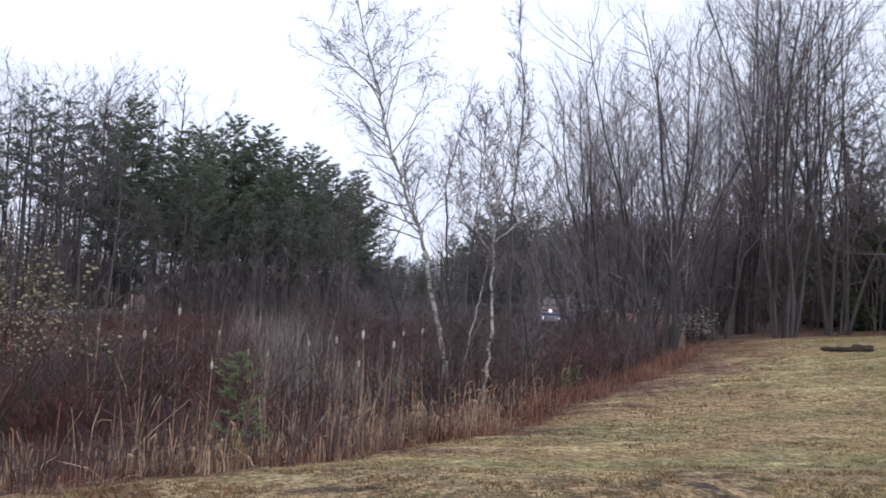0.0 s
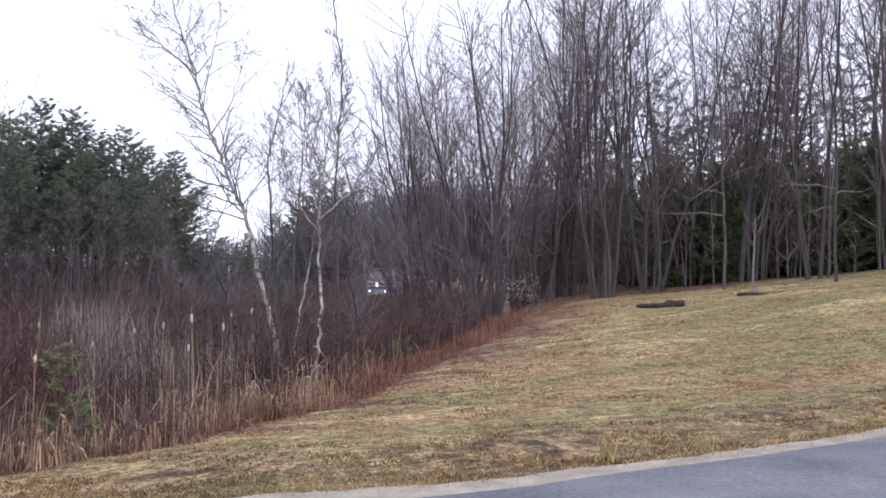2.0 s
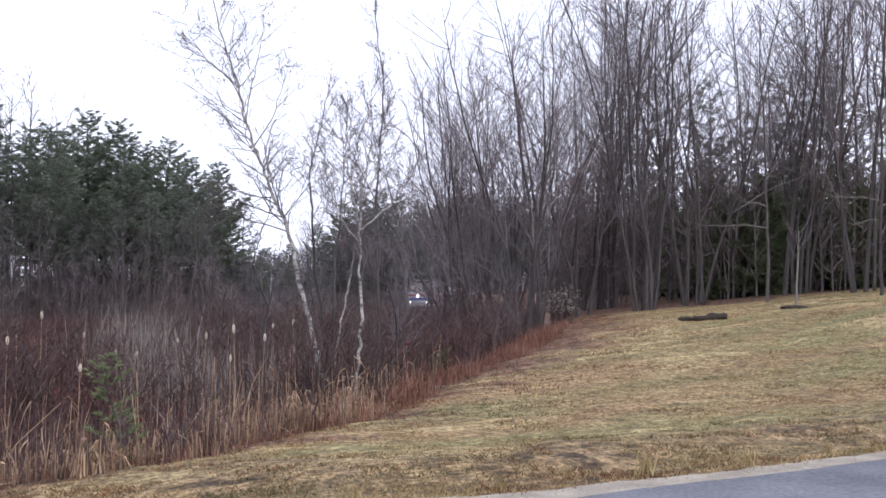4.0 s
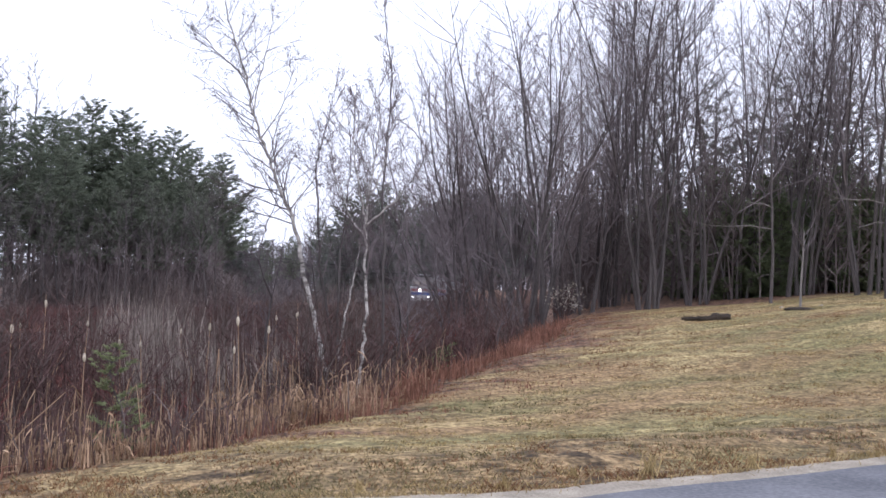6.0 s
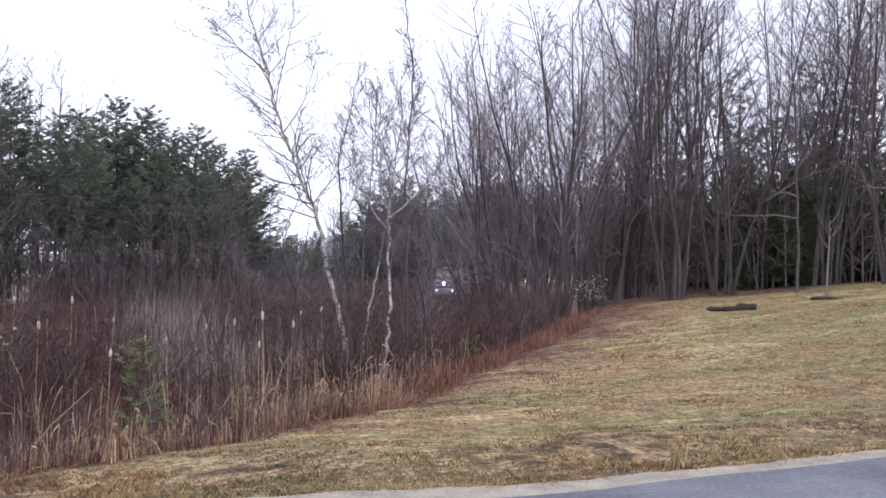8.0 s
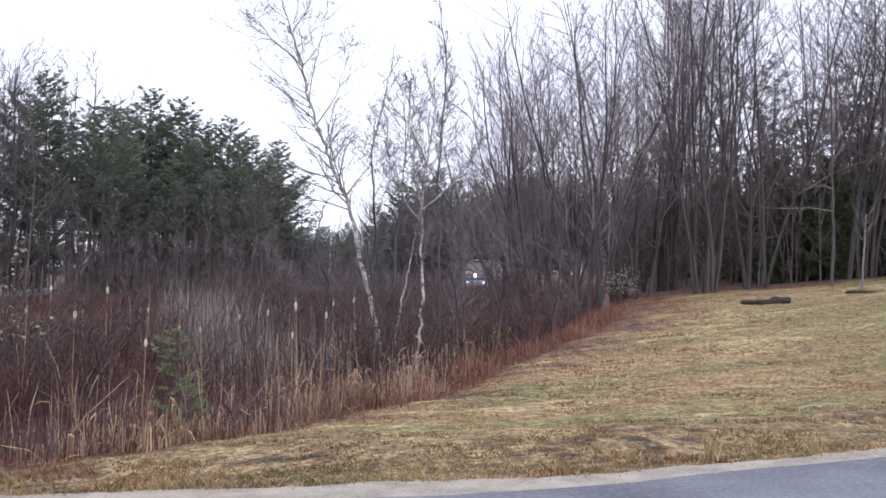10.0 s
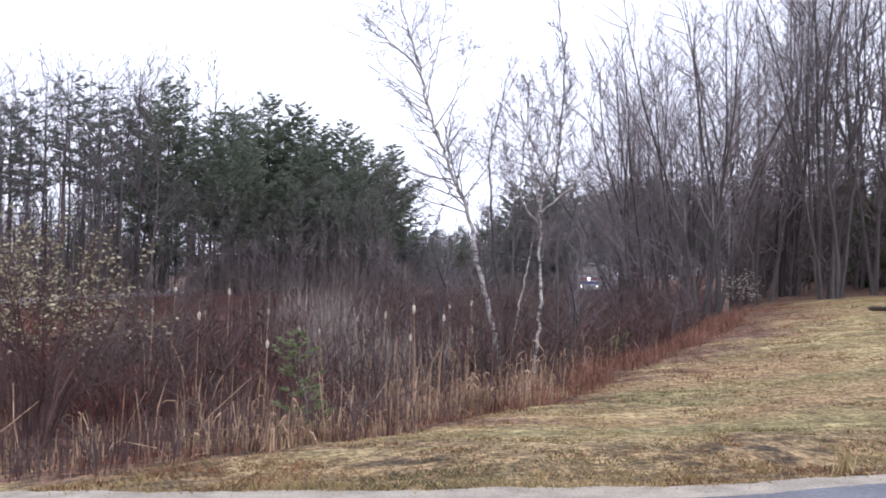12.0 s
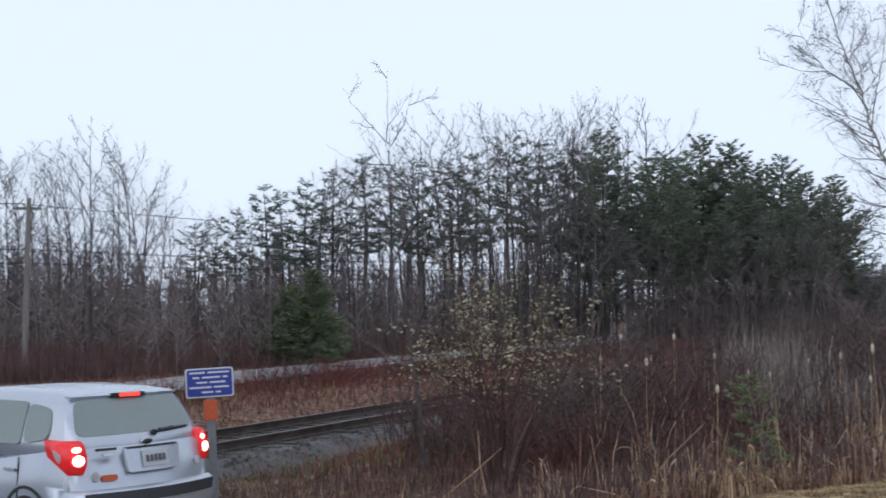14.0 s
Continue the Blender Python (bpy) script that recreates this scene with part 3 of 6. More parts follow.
# the dense dark stand behind the thicket
for k, (az, d, top_el) in enumerate(((-4.6, 108, 6.3), (-5.9, 112, 6.9), (-7.1, 108, 7.5), (-8.3, 113, 8.0), (-9.4, 110, 7.9), (-10.7, 109, 8.35), (-11.8, 113, 8.0), (-12.6, 107, 7.9), (-14.2, 110, 7.8), (-15.6, 106, 8.6), (-6.5, 118, 6.6),
                                     (-10.1, 119, 7.6), (-13.4, 118, 7.7), (-5.2, 116, 6.0), (-16.8, 112, 8.1), (-8.9, 104, 6.0), (-11.4, 103, 5.6), (-6.4, 104, 5.2), (-15.0, 101, 5.0), (-13.2, 102, 5.9), (-17.8, 108, 7.6), (-5.6, 101, 4.4), (-7.6, 100, 5.0), (-9.9, 100, 5.6), (-12.0, 99, 6.2), (-14.4, 114, 7.4), (-7.9, 117, 7.2), (-9.0, 122, 7.4), (-11.2, 121, 7.7), (-4.9, 122, 5.4), (-16.2, 118, 7.6))):
    j = 2 if az < -13.9 and k % 3 else k % 2
    h = 1.6 + 0.5 + d * math.tan(radians(top_el)) * (1.03, 0.95, 1.0, 0.9, 1.05)[k % 5]
    stand(pines[j], *polar(az, d), k * 67, h / (17.5, 16.0, 14.0)[j])
# the thinner pines to the other side, with sky between their trunks
rnd = random.Random(9)
for k, (az, d, top_el) in enumerate(((-18.6, 98, 8.9), (-20.2, 96, 9.2), (-21.9, 94, 8.4), (-23.1, 97, 7.9), (-24.6, 92, 8.0), (-26.0, 90, 7.8), (-27.4, 86, 8.3), (-28.9, 88, 7.5), (-30.2, 84, 7.1), (-31.4, 86, 6.5), (-32.2, 80, 6.9), (-34.6, 82, 5.2),
                                     (-33.6, 88, 5.6), (-25.3, 100, 7.2), (-22.6, 104, 7.5), (-29.5, 96, 6.6), (-35.6, 84, 4.9), (-19.4, 104, 8.0))):
    j = 2 + k % 2
    h = 1.6 + 0.5 + d * math.tan(radians(top_el))
    stand(pines[j], *polar(az, d), k * 101, h / (14.0, 13.0)[j - 2])
young = pine(35, 3.6, 0.02, 1.75, 0.9, HEMLOCK, "small dense dark conifer beyond the far road", 0.06, "young_conifer", 0.26, pads=7.0, taper=0.9)
stand(young, *polar(-30.1, 58), 0, 1.3)
stand(young, *polar(-31.2, 60), 90, 1.1)
stand(young, *polar(-29.4, 61), 200, 0.9)
# green undergrowth conifers among the bare wood
for az, d, s in ((20.2, 44, 1.0), (21.6, 46, 1.25), (22.4, 43, 0.9), (24.5, 47, 1.2), (26.5, 44, 1.0), (28.6, 46, 1.3), (31, 44, 1.1), (18.6, 49, 1.0), (34, 46, 1.2), (19.6, 52, 1.5), (23.4, 54, 1.6), (25.6, 52, 1.4), (27.6, 55, 1.6), (30, 52, 1.5), (17.2, 55, 1.3), (32.6, 50, 1.4)):
    stand(young, *polar(az, d), az * 50, s)
for az, d, s in ((16.9, 62, 1.3), (16.0, 66, 1.4), (15.0, 64, 1.2)):
    stand(young, *polar(az, d), az * 40, s)
for az, d, s in ((16.2, 58, 0.78), (19.4, 60, 0.82), (22.2, 56, 0.78), (25.0, 60, 0.86), (28, 57, 0.85), (31.5, 60, 0.9)):
    stand(pines[3], *polar(az, d), az * 70, s)
# the dull mass of pines deeper in the wood
deep = pine(36, 12.0, 0.16, 2.7, 1.0, NEEDLE_DULL, "dull grey-green pine deep in the bare wood", 0.12, tuft=0.34, blades=14, pads=5.5, step=0.04)
for k in range(22):
    az = 14.0 + 26 * ((k * 0.6180339) % 1.0)
    d = 58 + 26 * ((k * 0.381966 + 0.2) % 1.0)
    el = 9.2 - 3.4 * ((k * 0.7548) % 1.0) - (1.8 if az < 16 else 0)
    stand(deep, *polar(az, d), k * 83, (d * math.tan(radians(el)) - 0.5) / 12.0)

for k in range(24):
    az = -20 + 17 * ((k * 0.6180339) % 1.0)
    d = 126 + 14 * ((k * 0.381966) % 1.0)
    stand(deep, *polar(az, d), k * 59, (2.1 + d * math.tan(radians(3.6 + 1.6 * ((k * 0.7548) % 1.0)))) / 12.0)

for k in range(16):
    az = 0.4 + 9.8 * ((k * 0.6180339) % 1.0)
    d = 186 + 14 * ((k * 0.381966) % 1.0)
    stand(deep, *polar(az, d), k * 71, (2.1 + d * math.tan(radians(float(np.interp(az, (0.4, 1.8, 3, 10), (3.0, 4.6, 4.9, 4.6))) * (0.85 + 0.15 * ((k * 0.7548) % 1.0))))) / 12.0)

# bare trees among and behind the pines
rnd = random.Random(14)
for k in range(78):
    az = -50 + 34 * ((k * 0.6180339) % 1.0)
    d = rnd.uniform(70, 112)
    el = np.interp(az, (-50, -43, -39.5, -37, -35.3, -31, -27, -22, -18), (7.6, 7.6, 8.6, 6.6, 4.6, 6.0, 8.6, 9.0, 9.6)) * rnd.uniform(0.78, 1.03)
    j = rnd.choice((0, 1, 2, 3, 3))
    stand(far_wood[j], *polar(az, d), rnd.uniform(0, 360), (2.1 + d * math.tan(radians(el))) / (14.5, 13, 12, 14)[j])
for k, (az, el) in enumerate(((-12.6, 8.7), (-13.5, 9.3), (-14.4, 9.4), (-15.4, 9.1), (-16.6, 9.1), (-17.8, 9.0), (-18.9, 9.4), (-20.4, 9.2), (-21.6, 9.4), (-22.8, 8.8))):
    stand(far_wood[k % 4], *polar(az, 128), az * 30, (2.1 + 128 * math.tan(radians(el))) / (14.5, 13, 12, 14)[k % 4])
for k in range(22):
    az = -17.5 + 13 * ((k * 0.6180339) % 1.0)
    d = rnd.uniform(84, 95)
    stand(far_wood[k % 4], *polar(az, d), rnd.uniform(0, 360), (2.1 + d * math.tan(radians(rnd.uniform(2.2, 5.0)))) / (14.5, 13, 12, 14)[k % 4])
# thin young trees between the thicket and the railway
for k in range(34):
    az = -3.8 + 13.2 * ((k * 0.6180339) % 1.0)
    d = rnd.uniform(34, 62)
    x, y = polar(az, d)
    if x - track_x(y) < 5 or x - lawn_edge(y) > -1:
        continue
    el = rnd.uniform(1.4, 3.2) if az < 1 else rnd.uniform(2.2, 5.0)
    stand(wood[rnd.choice((1, 2, 2))], x, y, rnd.uniform(0, 360), (2.1 + d * math.tan(radians(el))) / 12.5)
# bare trees and pines far behind the birches
for az, d, el, j in ((-2.4, 170, 2.3, 1), (-1.2, 185, 2.6, 1), (0.2, 205, 3.6, 0), (1.4, 203, 4.7, 1), (2.2, 205, 5.3, 0), (3.3, 203, 5.3, 1), (4.2, 205, 5.0, 0), (5.2, 210, 4.7, 1), (6.1, 203, 4.6, 0), (7.2, 205, 4.4, 1), (8.4, 205, 4.5, 0), (9.8, 205, 4.2, 1), (11, 195, 4.4, 0), (2.9, 217, 4.4, 1), (6.8, 217, 4.3, 0)):
    stand(pines[j], *polar(az, d), az * 90, (2.1 + d * math.tan(radians(el))) / (17.5, 16.0)[j])
for k in range(26):
    az = -3.5 + 15 * ((k * 0.6180339) % 1.0)
    d = rnd.uniform(175, 200)
    el = rnd.uniform(2.6, 4.2) if az > 0.5 else rnd.uniform(1.4, 2.4)
    stand(far_wood[rnd.choice((1, 2, 3))], *polar(az, d + 12), rnd.uniform(0, 360), (2.1 + d * math.tan(radians(el))) / 13)


def far_woods():
    """The wood going on into the distance: trunks and short twigs, past counting."""
    t = Tubes()
    r = random.Random(77)
    for k in range(1250):
        az = r.uniform(-75, 80) if k < 520 else (r.uniform(-5, 14) if k < 900 else r.uniform(-56, -17))
        d = r.uniform(120, 240) if -50 < az < 12 else r.uniform(72, 150)
        h = (r.uniform(8, 13.5) if az < 14 else r.uniform(8, 12.5)) * (0.7 if -38 < az < -33 else 1.0)
        if -5 < az < 14:
            d = r.uniform(195, 300)
            h = 2.1 + d * math.tan(radians(float(np.interp(az, (-5, -3, 0, 1.5, 3, 14), (3.0, 2.2, 2.6, 4.0, 4.6, 4.6))))) * r.uniform(0.6, 1.0)
        x, y = polar(az, d)
        p = place(x, y)
        t.add([p, p + Vector((r.gauss(0, .3), r.gauss(0, .3), h * .5)), p + Vector((r.gauss(0, .5), r.gauss(0, .5), h))], [0.15, 0.1, 0.02], 3)
        for c in range(90):
            f = r.uniform(0.05, 1.0)
            a = r.uniform(0, 6.28)
            s = h * 0.2 * (1.1 - f) + 0.6
            t.needle(p + Vector((0, 0, h * f)), Vector((math.cos(a) * s, math.sin(a) * s, s * r.uniform(0.2, 1.5))), 0.13 if d > 150 else 0.07)
    return tagged(new("far_woods", t.mesh("far_woods", FARTWIG)), "hazy grey-brown bare woods in the distance", "woods", kind="stuff")


far_woods()


def understory():
    """Leafless undergrowth in front of and among the far trees."""
    t = Tubes()
    r = random.Random(78)
    for k in range(6400):
        az = (r.uniform(-58, 14) if k % 2 else r.uniform(-19, -3.5)) if k % 5 else r.uniform(12, 48)
        if az < -18:
            d = r.uniform(44 if az > -38 else 58, 125)
        elif az < -3.5:
            d = r.uniform(93, 140)
        elif az < 12:
            d = r.uniform(178, 215)
        else:
            d = r.uniform(42, 70)
        x, y = polar(az, d)
        fx = float(np.interp(y, far_xy[:, 1], far_xy[:, 0]))
        if abs(x - track_x(y)) < 4 or abs(x - fx) < 3.6 or (az < -18 and x > fx):
            continue
        p = place(x, y)
        h = (r.uniform(1.8, 6.0) if az < -18 else r.uniform(1.2, 5.8 if az < -4.5 else 3.8)) if az < 12 else r.uniform(1.4, 6.2)
        t.add([p, p + Vector((r.gauss(0, .15), r.gauss(0, .15), h))], [0.035, 0.012], 3)
        short = -18 < az < -4.5
        for c in range(20):
            a = r.uniform(0, 6.28)
            s = h * r.uniform(0.07, 0.17) if short else h * r.uniform(0.12, 0.3)
            t.needle(p + Vector((0, 0, h * r.uniform(0.08, 0.95))), Vector((math.cos(a) * s, math.sin(a) * s, s * r.uniform(0.1, 1.6))), 0.05 if d < 70 or short else 0.08)
    return tagged(new("understory", t.mesh("understory", UNDER)), "dark leafless undergrowth at the foot of the woods", "undergrowth", kind="stuff")


understory()

# ---- birches ----
def hand_tree(name, seed, base, line, radius, spec, bark, twig, label, forks=()):
    """A tree whose stem and main forks follow a few given bends, with grown branches. forks: (bends, radius, branches)."""
    rnd = random.Random(seed)
    limbs = []
    kids, low, angle, share = spec[0]

    def dress(bends, r0, count, start, most):
        pts = [Vector(q) for q in bends]
        fine = [pts[i].lerp(pts[i + 1], j / 4) + jitter(rnd, 0.012) for i in range(len(pts) - 1) for j in range(4)] + [pts[-1]]
        n = len(fine)
        limbs.append((0, fine, [r0 * (1 - 0.85 * i / (n - 1)) for i in range(n)], 8))
        for c in range(count):
            f = start + (1 - start) * (c + rnd.random()) / count
            i = min(int(f * (n - 1)), n - 2)
            q = fine[i].lerp(fine[i + 1], f * (n - 1) - i)
            w = (fine[i + 1] - fine[i]).normalized()
            axis = w.cross(Vector((rnd.uniform(-1, 1), rnd.uniform(-1, 1), rnd.uniform(-.3, .3)))).normalized()
            w = Matrix.Rotation(radians(angle * rnd.uniform(0.6, 1.3)), 3, axis) @ w
            grow(rnd, limbs, q, w, most * rnd.uniform(0.5, 1.15) * (1.2 - 0.75 * f), max(r0 * (1 - 0.8 * f) * 0.45, 0.007), 1, [None] + spec[1:], 0.0031)

    total = sum((Vector(b) - Vector(a)).length for a, b in zip(line, line[1:]))
    dress(line, radius, kids, low, total * share)
    for bends, r0, count in forks:
        dress(bends, r0, count, 0.2, total * share * 0.75)
    top = tree_thing(name, limbs, bark, twig, label, "tree", 0, "birches")
    top.location = base
    return top


def bends(base, line, depth=0.0):
    """Bends given as x and height in the place, turned into bends from the tree's foot."""
    return [(x - base.x, depth * i / len(line), z - base.z) for i, (x, z) in enumerate(line)]


BIRCH_SPEC = [(54, 0.24, 50, 0.23), (5, 0.11, 0.05, 8, 44, 0.5, 0.15, 3), (4, 0.14, 0.02, 9, 46, 0.5, 0.12, 3), (1, 0.15, -0.01, 0, 0, 0, 0, 3)]
YOUNG_SPEC = [(30, 0.22, 40, 0.24), (5, 0.1, 0.05, 6, 40, 0.5, 0.15, 3), (3, 0.13, 0.03, 6, 42, 0.5, 0.12, 3), (1, 0.15, 0, 0, 0, 0, 0, 3)]
foot = place(0.68, 17.5)
hand_tree("birch_tree", 41, foot, bends(foot, ((0.66, foot.z - 0.1), (0.69, 0.2), (0.74, 0.64), (0.78, 1.15), (0.75, 1.71), (0.74, 2.28), (0.72, 2.68), (0.77, 3.25), (0.86, 3.82), (0.9, 4.3), (0.88, 4.8))), 0.031,
          [(24, 0.4, 34, 0.24)] + BIRCH_SPEC[1:], BIRCH, BIRCHTWIG, "slender white-barked birch at the edge of the lawn",
          ((bends(foot, ((0.72, 2.68), (0.6, 3.24), (0.5, 3.75), (0.52, 4.26), (0.52, 4.7)), 0.3), 0.018, 14), (bends(foot, ((0.74, 2.6), (1.13, 2.98), (1.4, 3.28), (1.6, 3.7)), -0.3), 0.014, 9),
           (bends(foot, ((0.73, 2.4), (0.45, 2.8), (0.25, 3.3), (0.15, 3.9)), 0.4), 0.013, 9), (bends(foot, ((0.74, 2.9), (0.98, 3.5), (1.08, 4.2), (1.12, 4.7)), 0.5), 0.014, 10)))
foot = place(0.35, 18.9)
hand_tree("birch_tree", 40, foot, bends(foot, ((0.3, foot.z - 0.1), (0.4, 0.5), (0.49, 1.11), (0.54, 1.47), (0.62, 1.77), (0.69, 2.25), (0.77, 2.8), (0.8, 3.5), (0.7, 4.2))), 0.02,
          [(16, 0.5, 36, 0.22)] + BIRCH_SPEC[1:], BIRCH, BIRCHTWIG, "thin leaning birch stem close behind the white birch")
foot = place(0.3, 19.2)
hand_tree("birch_tree", 42, foot, bends(foot, ((0.32, foot.z - 0.1), (0.21, 0.27), (0.13, 0.64), (-0.02, 1.25), (-0.2, 1.87), (-0.32, 2.48), (-0.46, 2.91), (-0.67, 3.34), (-0.81, 3.71), (-0.95, 4.07), (-1.12, 4.5), (-1.24, 5.06), (-1.42, 5.61), (-1.56, 6.0), (-1.72, 6.7), (-1.8, 7.4))), 0.046,
          [(50, 0.34, 54, 0.19)] + BIRCH_SPEC[1:], BIRCH, BIRCHTWIG, "leaning grey-white birch rising out of the thicket",
          ((bends(foot, ((-1.24, 5.06), (-1.5, 5.3), (-1.72, 5.47), (-1.98, 5.77), (-2.2, 6.3)), 0.4), 0.016, 12), (bends(foot, ((-1.12, 4.5), (-1.0, 5.1), (-0.85, 5.7), (-0.85, 6.3)), -0.5), 0.014, 7), (bends(foot, ((-0.46, 2.91), (-0.1, 3.4), (0.05, 3.9)), 0.3), 0.014, 8), (bends(foot, ((-0.95, 4.07), (-0.68, 4.55), (-0.5, 5.1), (-0.4, 5.6)), -0.3), 0.012, 5)))
foot = place(1.13, 19.5)
hand_tree("young_tree", 39, foot, bends(foot, ((1.12, foot.z - 0.1), (1.15, 1.11), (1.13, 2.37), (1.09, 3.45), (1.15, 4.28), (1.17, 5.23), (1.06, 6.1), (0.98, 7.1))), 0.028, [(26, 0.42, 30, 0.12)] + BIRCH_SPEC[1:], BARK, BIRCHTWIG, "tall thin bare tree beside the birches")
foot = place(0.45, 20.5)
hand_tree("young_tree", 38, foot, bends(foot, ((0.5, foot.z - 0.1), (0.37, 0.65), (0.17, 1.44), (0.06, 2.1), (0.0, 3.16), (-0.06, 3.82), (0.05, 4.23), (0.16, 4.76), (0.27, 5.37))), 0.03, [(24, 0.3, 38, 0.2)] + BIRCH_SPEC[1:], BARK, BIRCHTWIG, "thin bare young tree behind the birches")
foot = place(0.41, 20.0)
hand_tree("young_tree", 37, foot, bends(foot, ((0.41, foot.z - 0.1), (0.41, 0.93), (0.4, 2.1), (0.47, 2.75), (0.51, 3.21), (0.54, 4.05), (0.44, 4.96))), 0.026, [(24, 0.3, 36, 0.2)] + BIRCH_SPEC[1:], BARK, BIRCHTWIG, "thin bare young tree behind the birches")
for seed, x, y, h, lab in ((43, 1.5, 20.5, 3.4, "thin bare young tree in the thicket"), (45, 1.9, 22.5, 3.6, "thin bare young tree in the thicket"), (46, -0.8, 21, 4.2, "thin bare young tree in the thicket"), (47, 2.8, 25, 3.6, "thin bare young tree by the lawn"), (48, 4.2, 26.5, 3.4, "thin bare young tree by the lawn")):
    r = random.Random(seed)
    hand_tree("young_tree", seed, place(x, y), [(0.06 * i * r.uniform(-1, 1), 0.05 * i * r.uniform(-1, 1), h * i / 6 - 0.05) for i in range(7)], 0.026, YOUNG_SPEC, BARK, TWIG, lab)
# edge trees of the wood with long pale dead limbs held level over the lawn
for seed, az, d, h, limbs in ((101, 22.1, 36.5, 9.0, ((-2.6, 2.3, 0.15), (-0.9, 2.95, 0.3))), (102, 27.2, 35.2, 9.5, ((-1.9, 2.75, 0.25), (1.2, 2.6, 0.2), (-1.0, 2.2, -0.1)))):
    r = random.Random(seed)
    tree = hand_tree("bare_tree", seed, place(*polar(az, d)), [(0.05 * i * r.uniform(-1, 1), 0.05 * i * r.uniform(-1, 1), h * i / 6 - 0.05) for i in range(7)], 0.055, [(22, 0.4, 40, 0.3)] + YOUNG_SPEC[1:], BARK, TWIG, "bare edge tree with long level dead limbs")
    for dx, z, rise in limbs:
        t = Tubes()
        pts = [Vector((dx * q, 0.25 * math.sin(3 * q), z + rise * q + 0.06 * math.sin(7 * q))) for q in (0, 0.25, 0.5, 0.75, 1.0)]
        t.add(pts, [0.02, 0.018, 0.015, 0.011, 0.005], 5)
        for q in (1, 2, 3):
            t.add([pts[q], pts[q] + Vector((0.25 * dx, 0.1, 0.22 * (-1) ** q))], [0.01, 0.004], 3)
        part_mesh("dead_limb", t.mesh("dead_limb", POLEWOOD), tree, "long pale dead limb")
foot = place(-6.95, 15.0)
hand_tree("tall_bare_tree", 49, foot, bends(foot, ((-6.95, foot.z - 0.1), (-6.97, -0.25), (-7.00, 0.31), (-7.14, 1.18), (-7.25, 1.83), (-7.32, 2.64), (-6.96, 3.07), (-7.18, 3.53), (-7.44, 3.87), (-7.50, 4.20))), 0.03, [(8, 0.3, 40, 0.16)] + YOUNG_SPEC[1:], BARK, BIRCHTWIG, "thin tall bare tree with spreading top behind the leafy bush", ((bends(foot, ((-7.50, 4.20), (-7.53, 4.70), (-7.56, 5.29)), 0.3), 0.007, 2), (bends(foot, ((-7.44, 4.12), (-7.12, 4.50), (-6.96, 4.98)), -0.3), 0.007, 2), (bends(foot, ((-7.44, 3.87), (-7.90, 3.90), (-8.28, 4.05), (-8.66, 4.29)), 0.4), 0.007, 1), (bends(foot, ((-7.50, 4.20), (-7.90, 4.65), (-8.13, 5.01)), -0.2), 0.007, 2), (bends(foot, ((-7.32, 2.64), (-6.84, 2.38), (-6.66, 2.93), (-6.47, 3.48)), 0.2), 0.007, 2)))


# ---- thicket ----
def bush(seed, stems, height, spread, mat, label, twigs=11, name="shrub"):
    rnd = random.Random(seed)
    t, sprays = Tubes(), Tubes()
    for k in range(stems):
        a, s = rnd.uniform(0, 6.28), rnd.random() ** 0.6
        root = Vector((math.cos(a) * s * spread * 0.45, math.sin(a) * s * spread * 0.45, -0.08))
        h = height * rnd.uniform(0.55, 1.08) * (1.1 - 0.35 * s)
        lean = Vector((math.cos(a), math.sin(a), 0)) * (spread * 0.5 * s * rnd.uniform(0.2, 1.0))
        mid = root + lean * 0.4 + Vector((rnd.gauss(0, .12), rnd.gauss(0, .12), h * 0.5))
        tip = root + lean + Vector((rnd.gauss(0, .18), rnd.gauss(0, .18), h))
        t.add([root, mid, tip], [0.011, 0.008, 0.003], 3)
        for c in range(twigs):
            f = rnd.uniform(0.25, 0.95)
            q = root.lerp(mid, f * 2) if f < 0.5 else mid.lerp(tip, f * 2 - 1)
            b = rnd.uniform(0, 6.28)
            l = h * rnd.uniform(0.14, 0.4)
            sprays.needle(q, Vector((math.cos(b) * l * .75, math.sin(b) * l * .75, l * rnd.uniform(.1, .9))), 0.011)
    top = tagged(new(name), label, "shrub", "thicket shrubs")
    tagged(part_mesh("stem_growth", t.mesh("stem_growth", mat), top), kind="stuff")
    tagged(part_mesh("twig_spray", sprays.mesh("twig_spray", mat), top), kind="stuff")
    return top


bushes = [bush(51, 46, 1.7, 1.8, BRUSH, "dense reddish-brown leafless shrub in the wet thicket"), bush(52, 40, 1.9, 1.6, BRUSH, "dark leafless shrub in the wet thicket"),
          bush(53, 44, 1.4, 2.0, BRUSH_RED, "low spreading red-twigged shrub in the thicket"), bush(54, 40, 1.9, 1.5, BRUSH_GREY, "grey leafless shrub with upright twigs")]
rnd = random.Random(60)
spots = 0
for k in range(4000):
    y = 12.5 + 52 * rnd.random() ** 1.5
    x = rnd.uniform(-11, 9)
    u = x - float(lawn_edge(y))
    tx = float(np.interp(y, track_xy[:, 1], track_xy[:, 0]))
    if u > -0.9 - 0.035 * (y - 12) or x < tx + 4.2 or (y < 17 and u > -3.4) or (x < -3.2 and y < 15):
        continue
    j = 3 if (abs(math.degrees(math.atan2(x, y)) + 7) < 3 and 24 < y < 34) else rnd.choice((0, 1, 2, 0, 1, 3))
    s = rnd.uniform(0.65, 1.2) * (1.12 if j == 3 else 1.0)
    stand(bushes[j], x, y, rnd.uniform(0, 360), s)
    spots += 1
    if spots >= 250:
        break
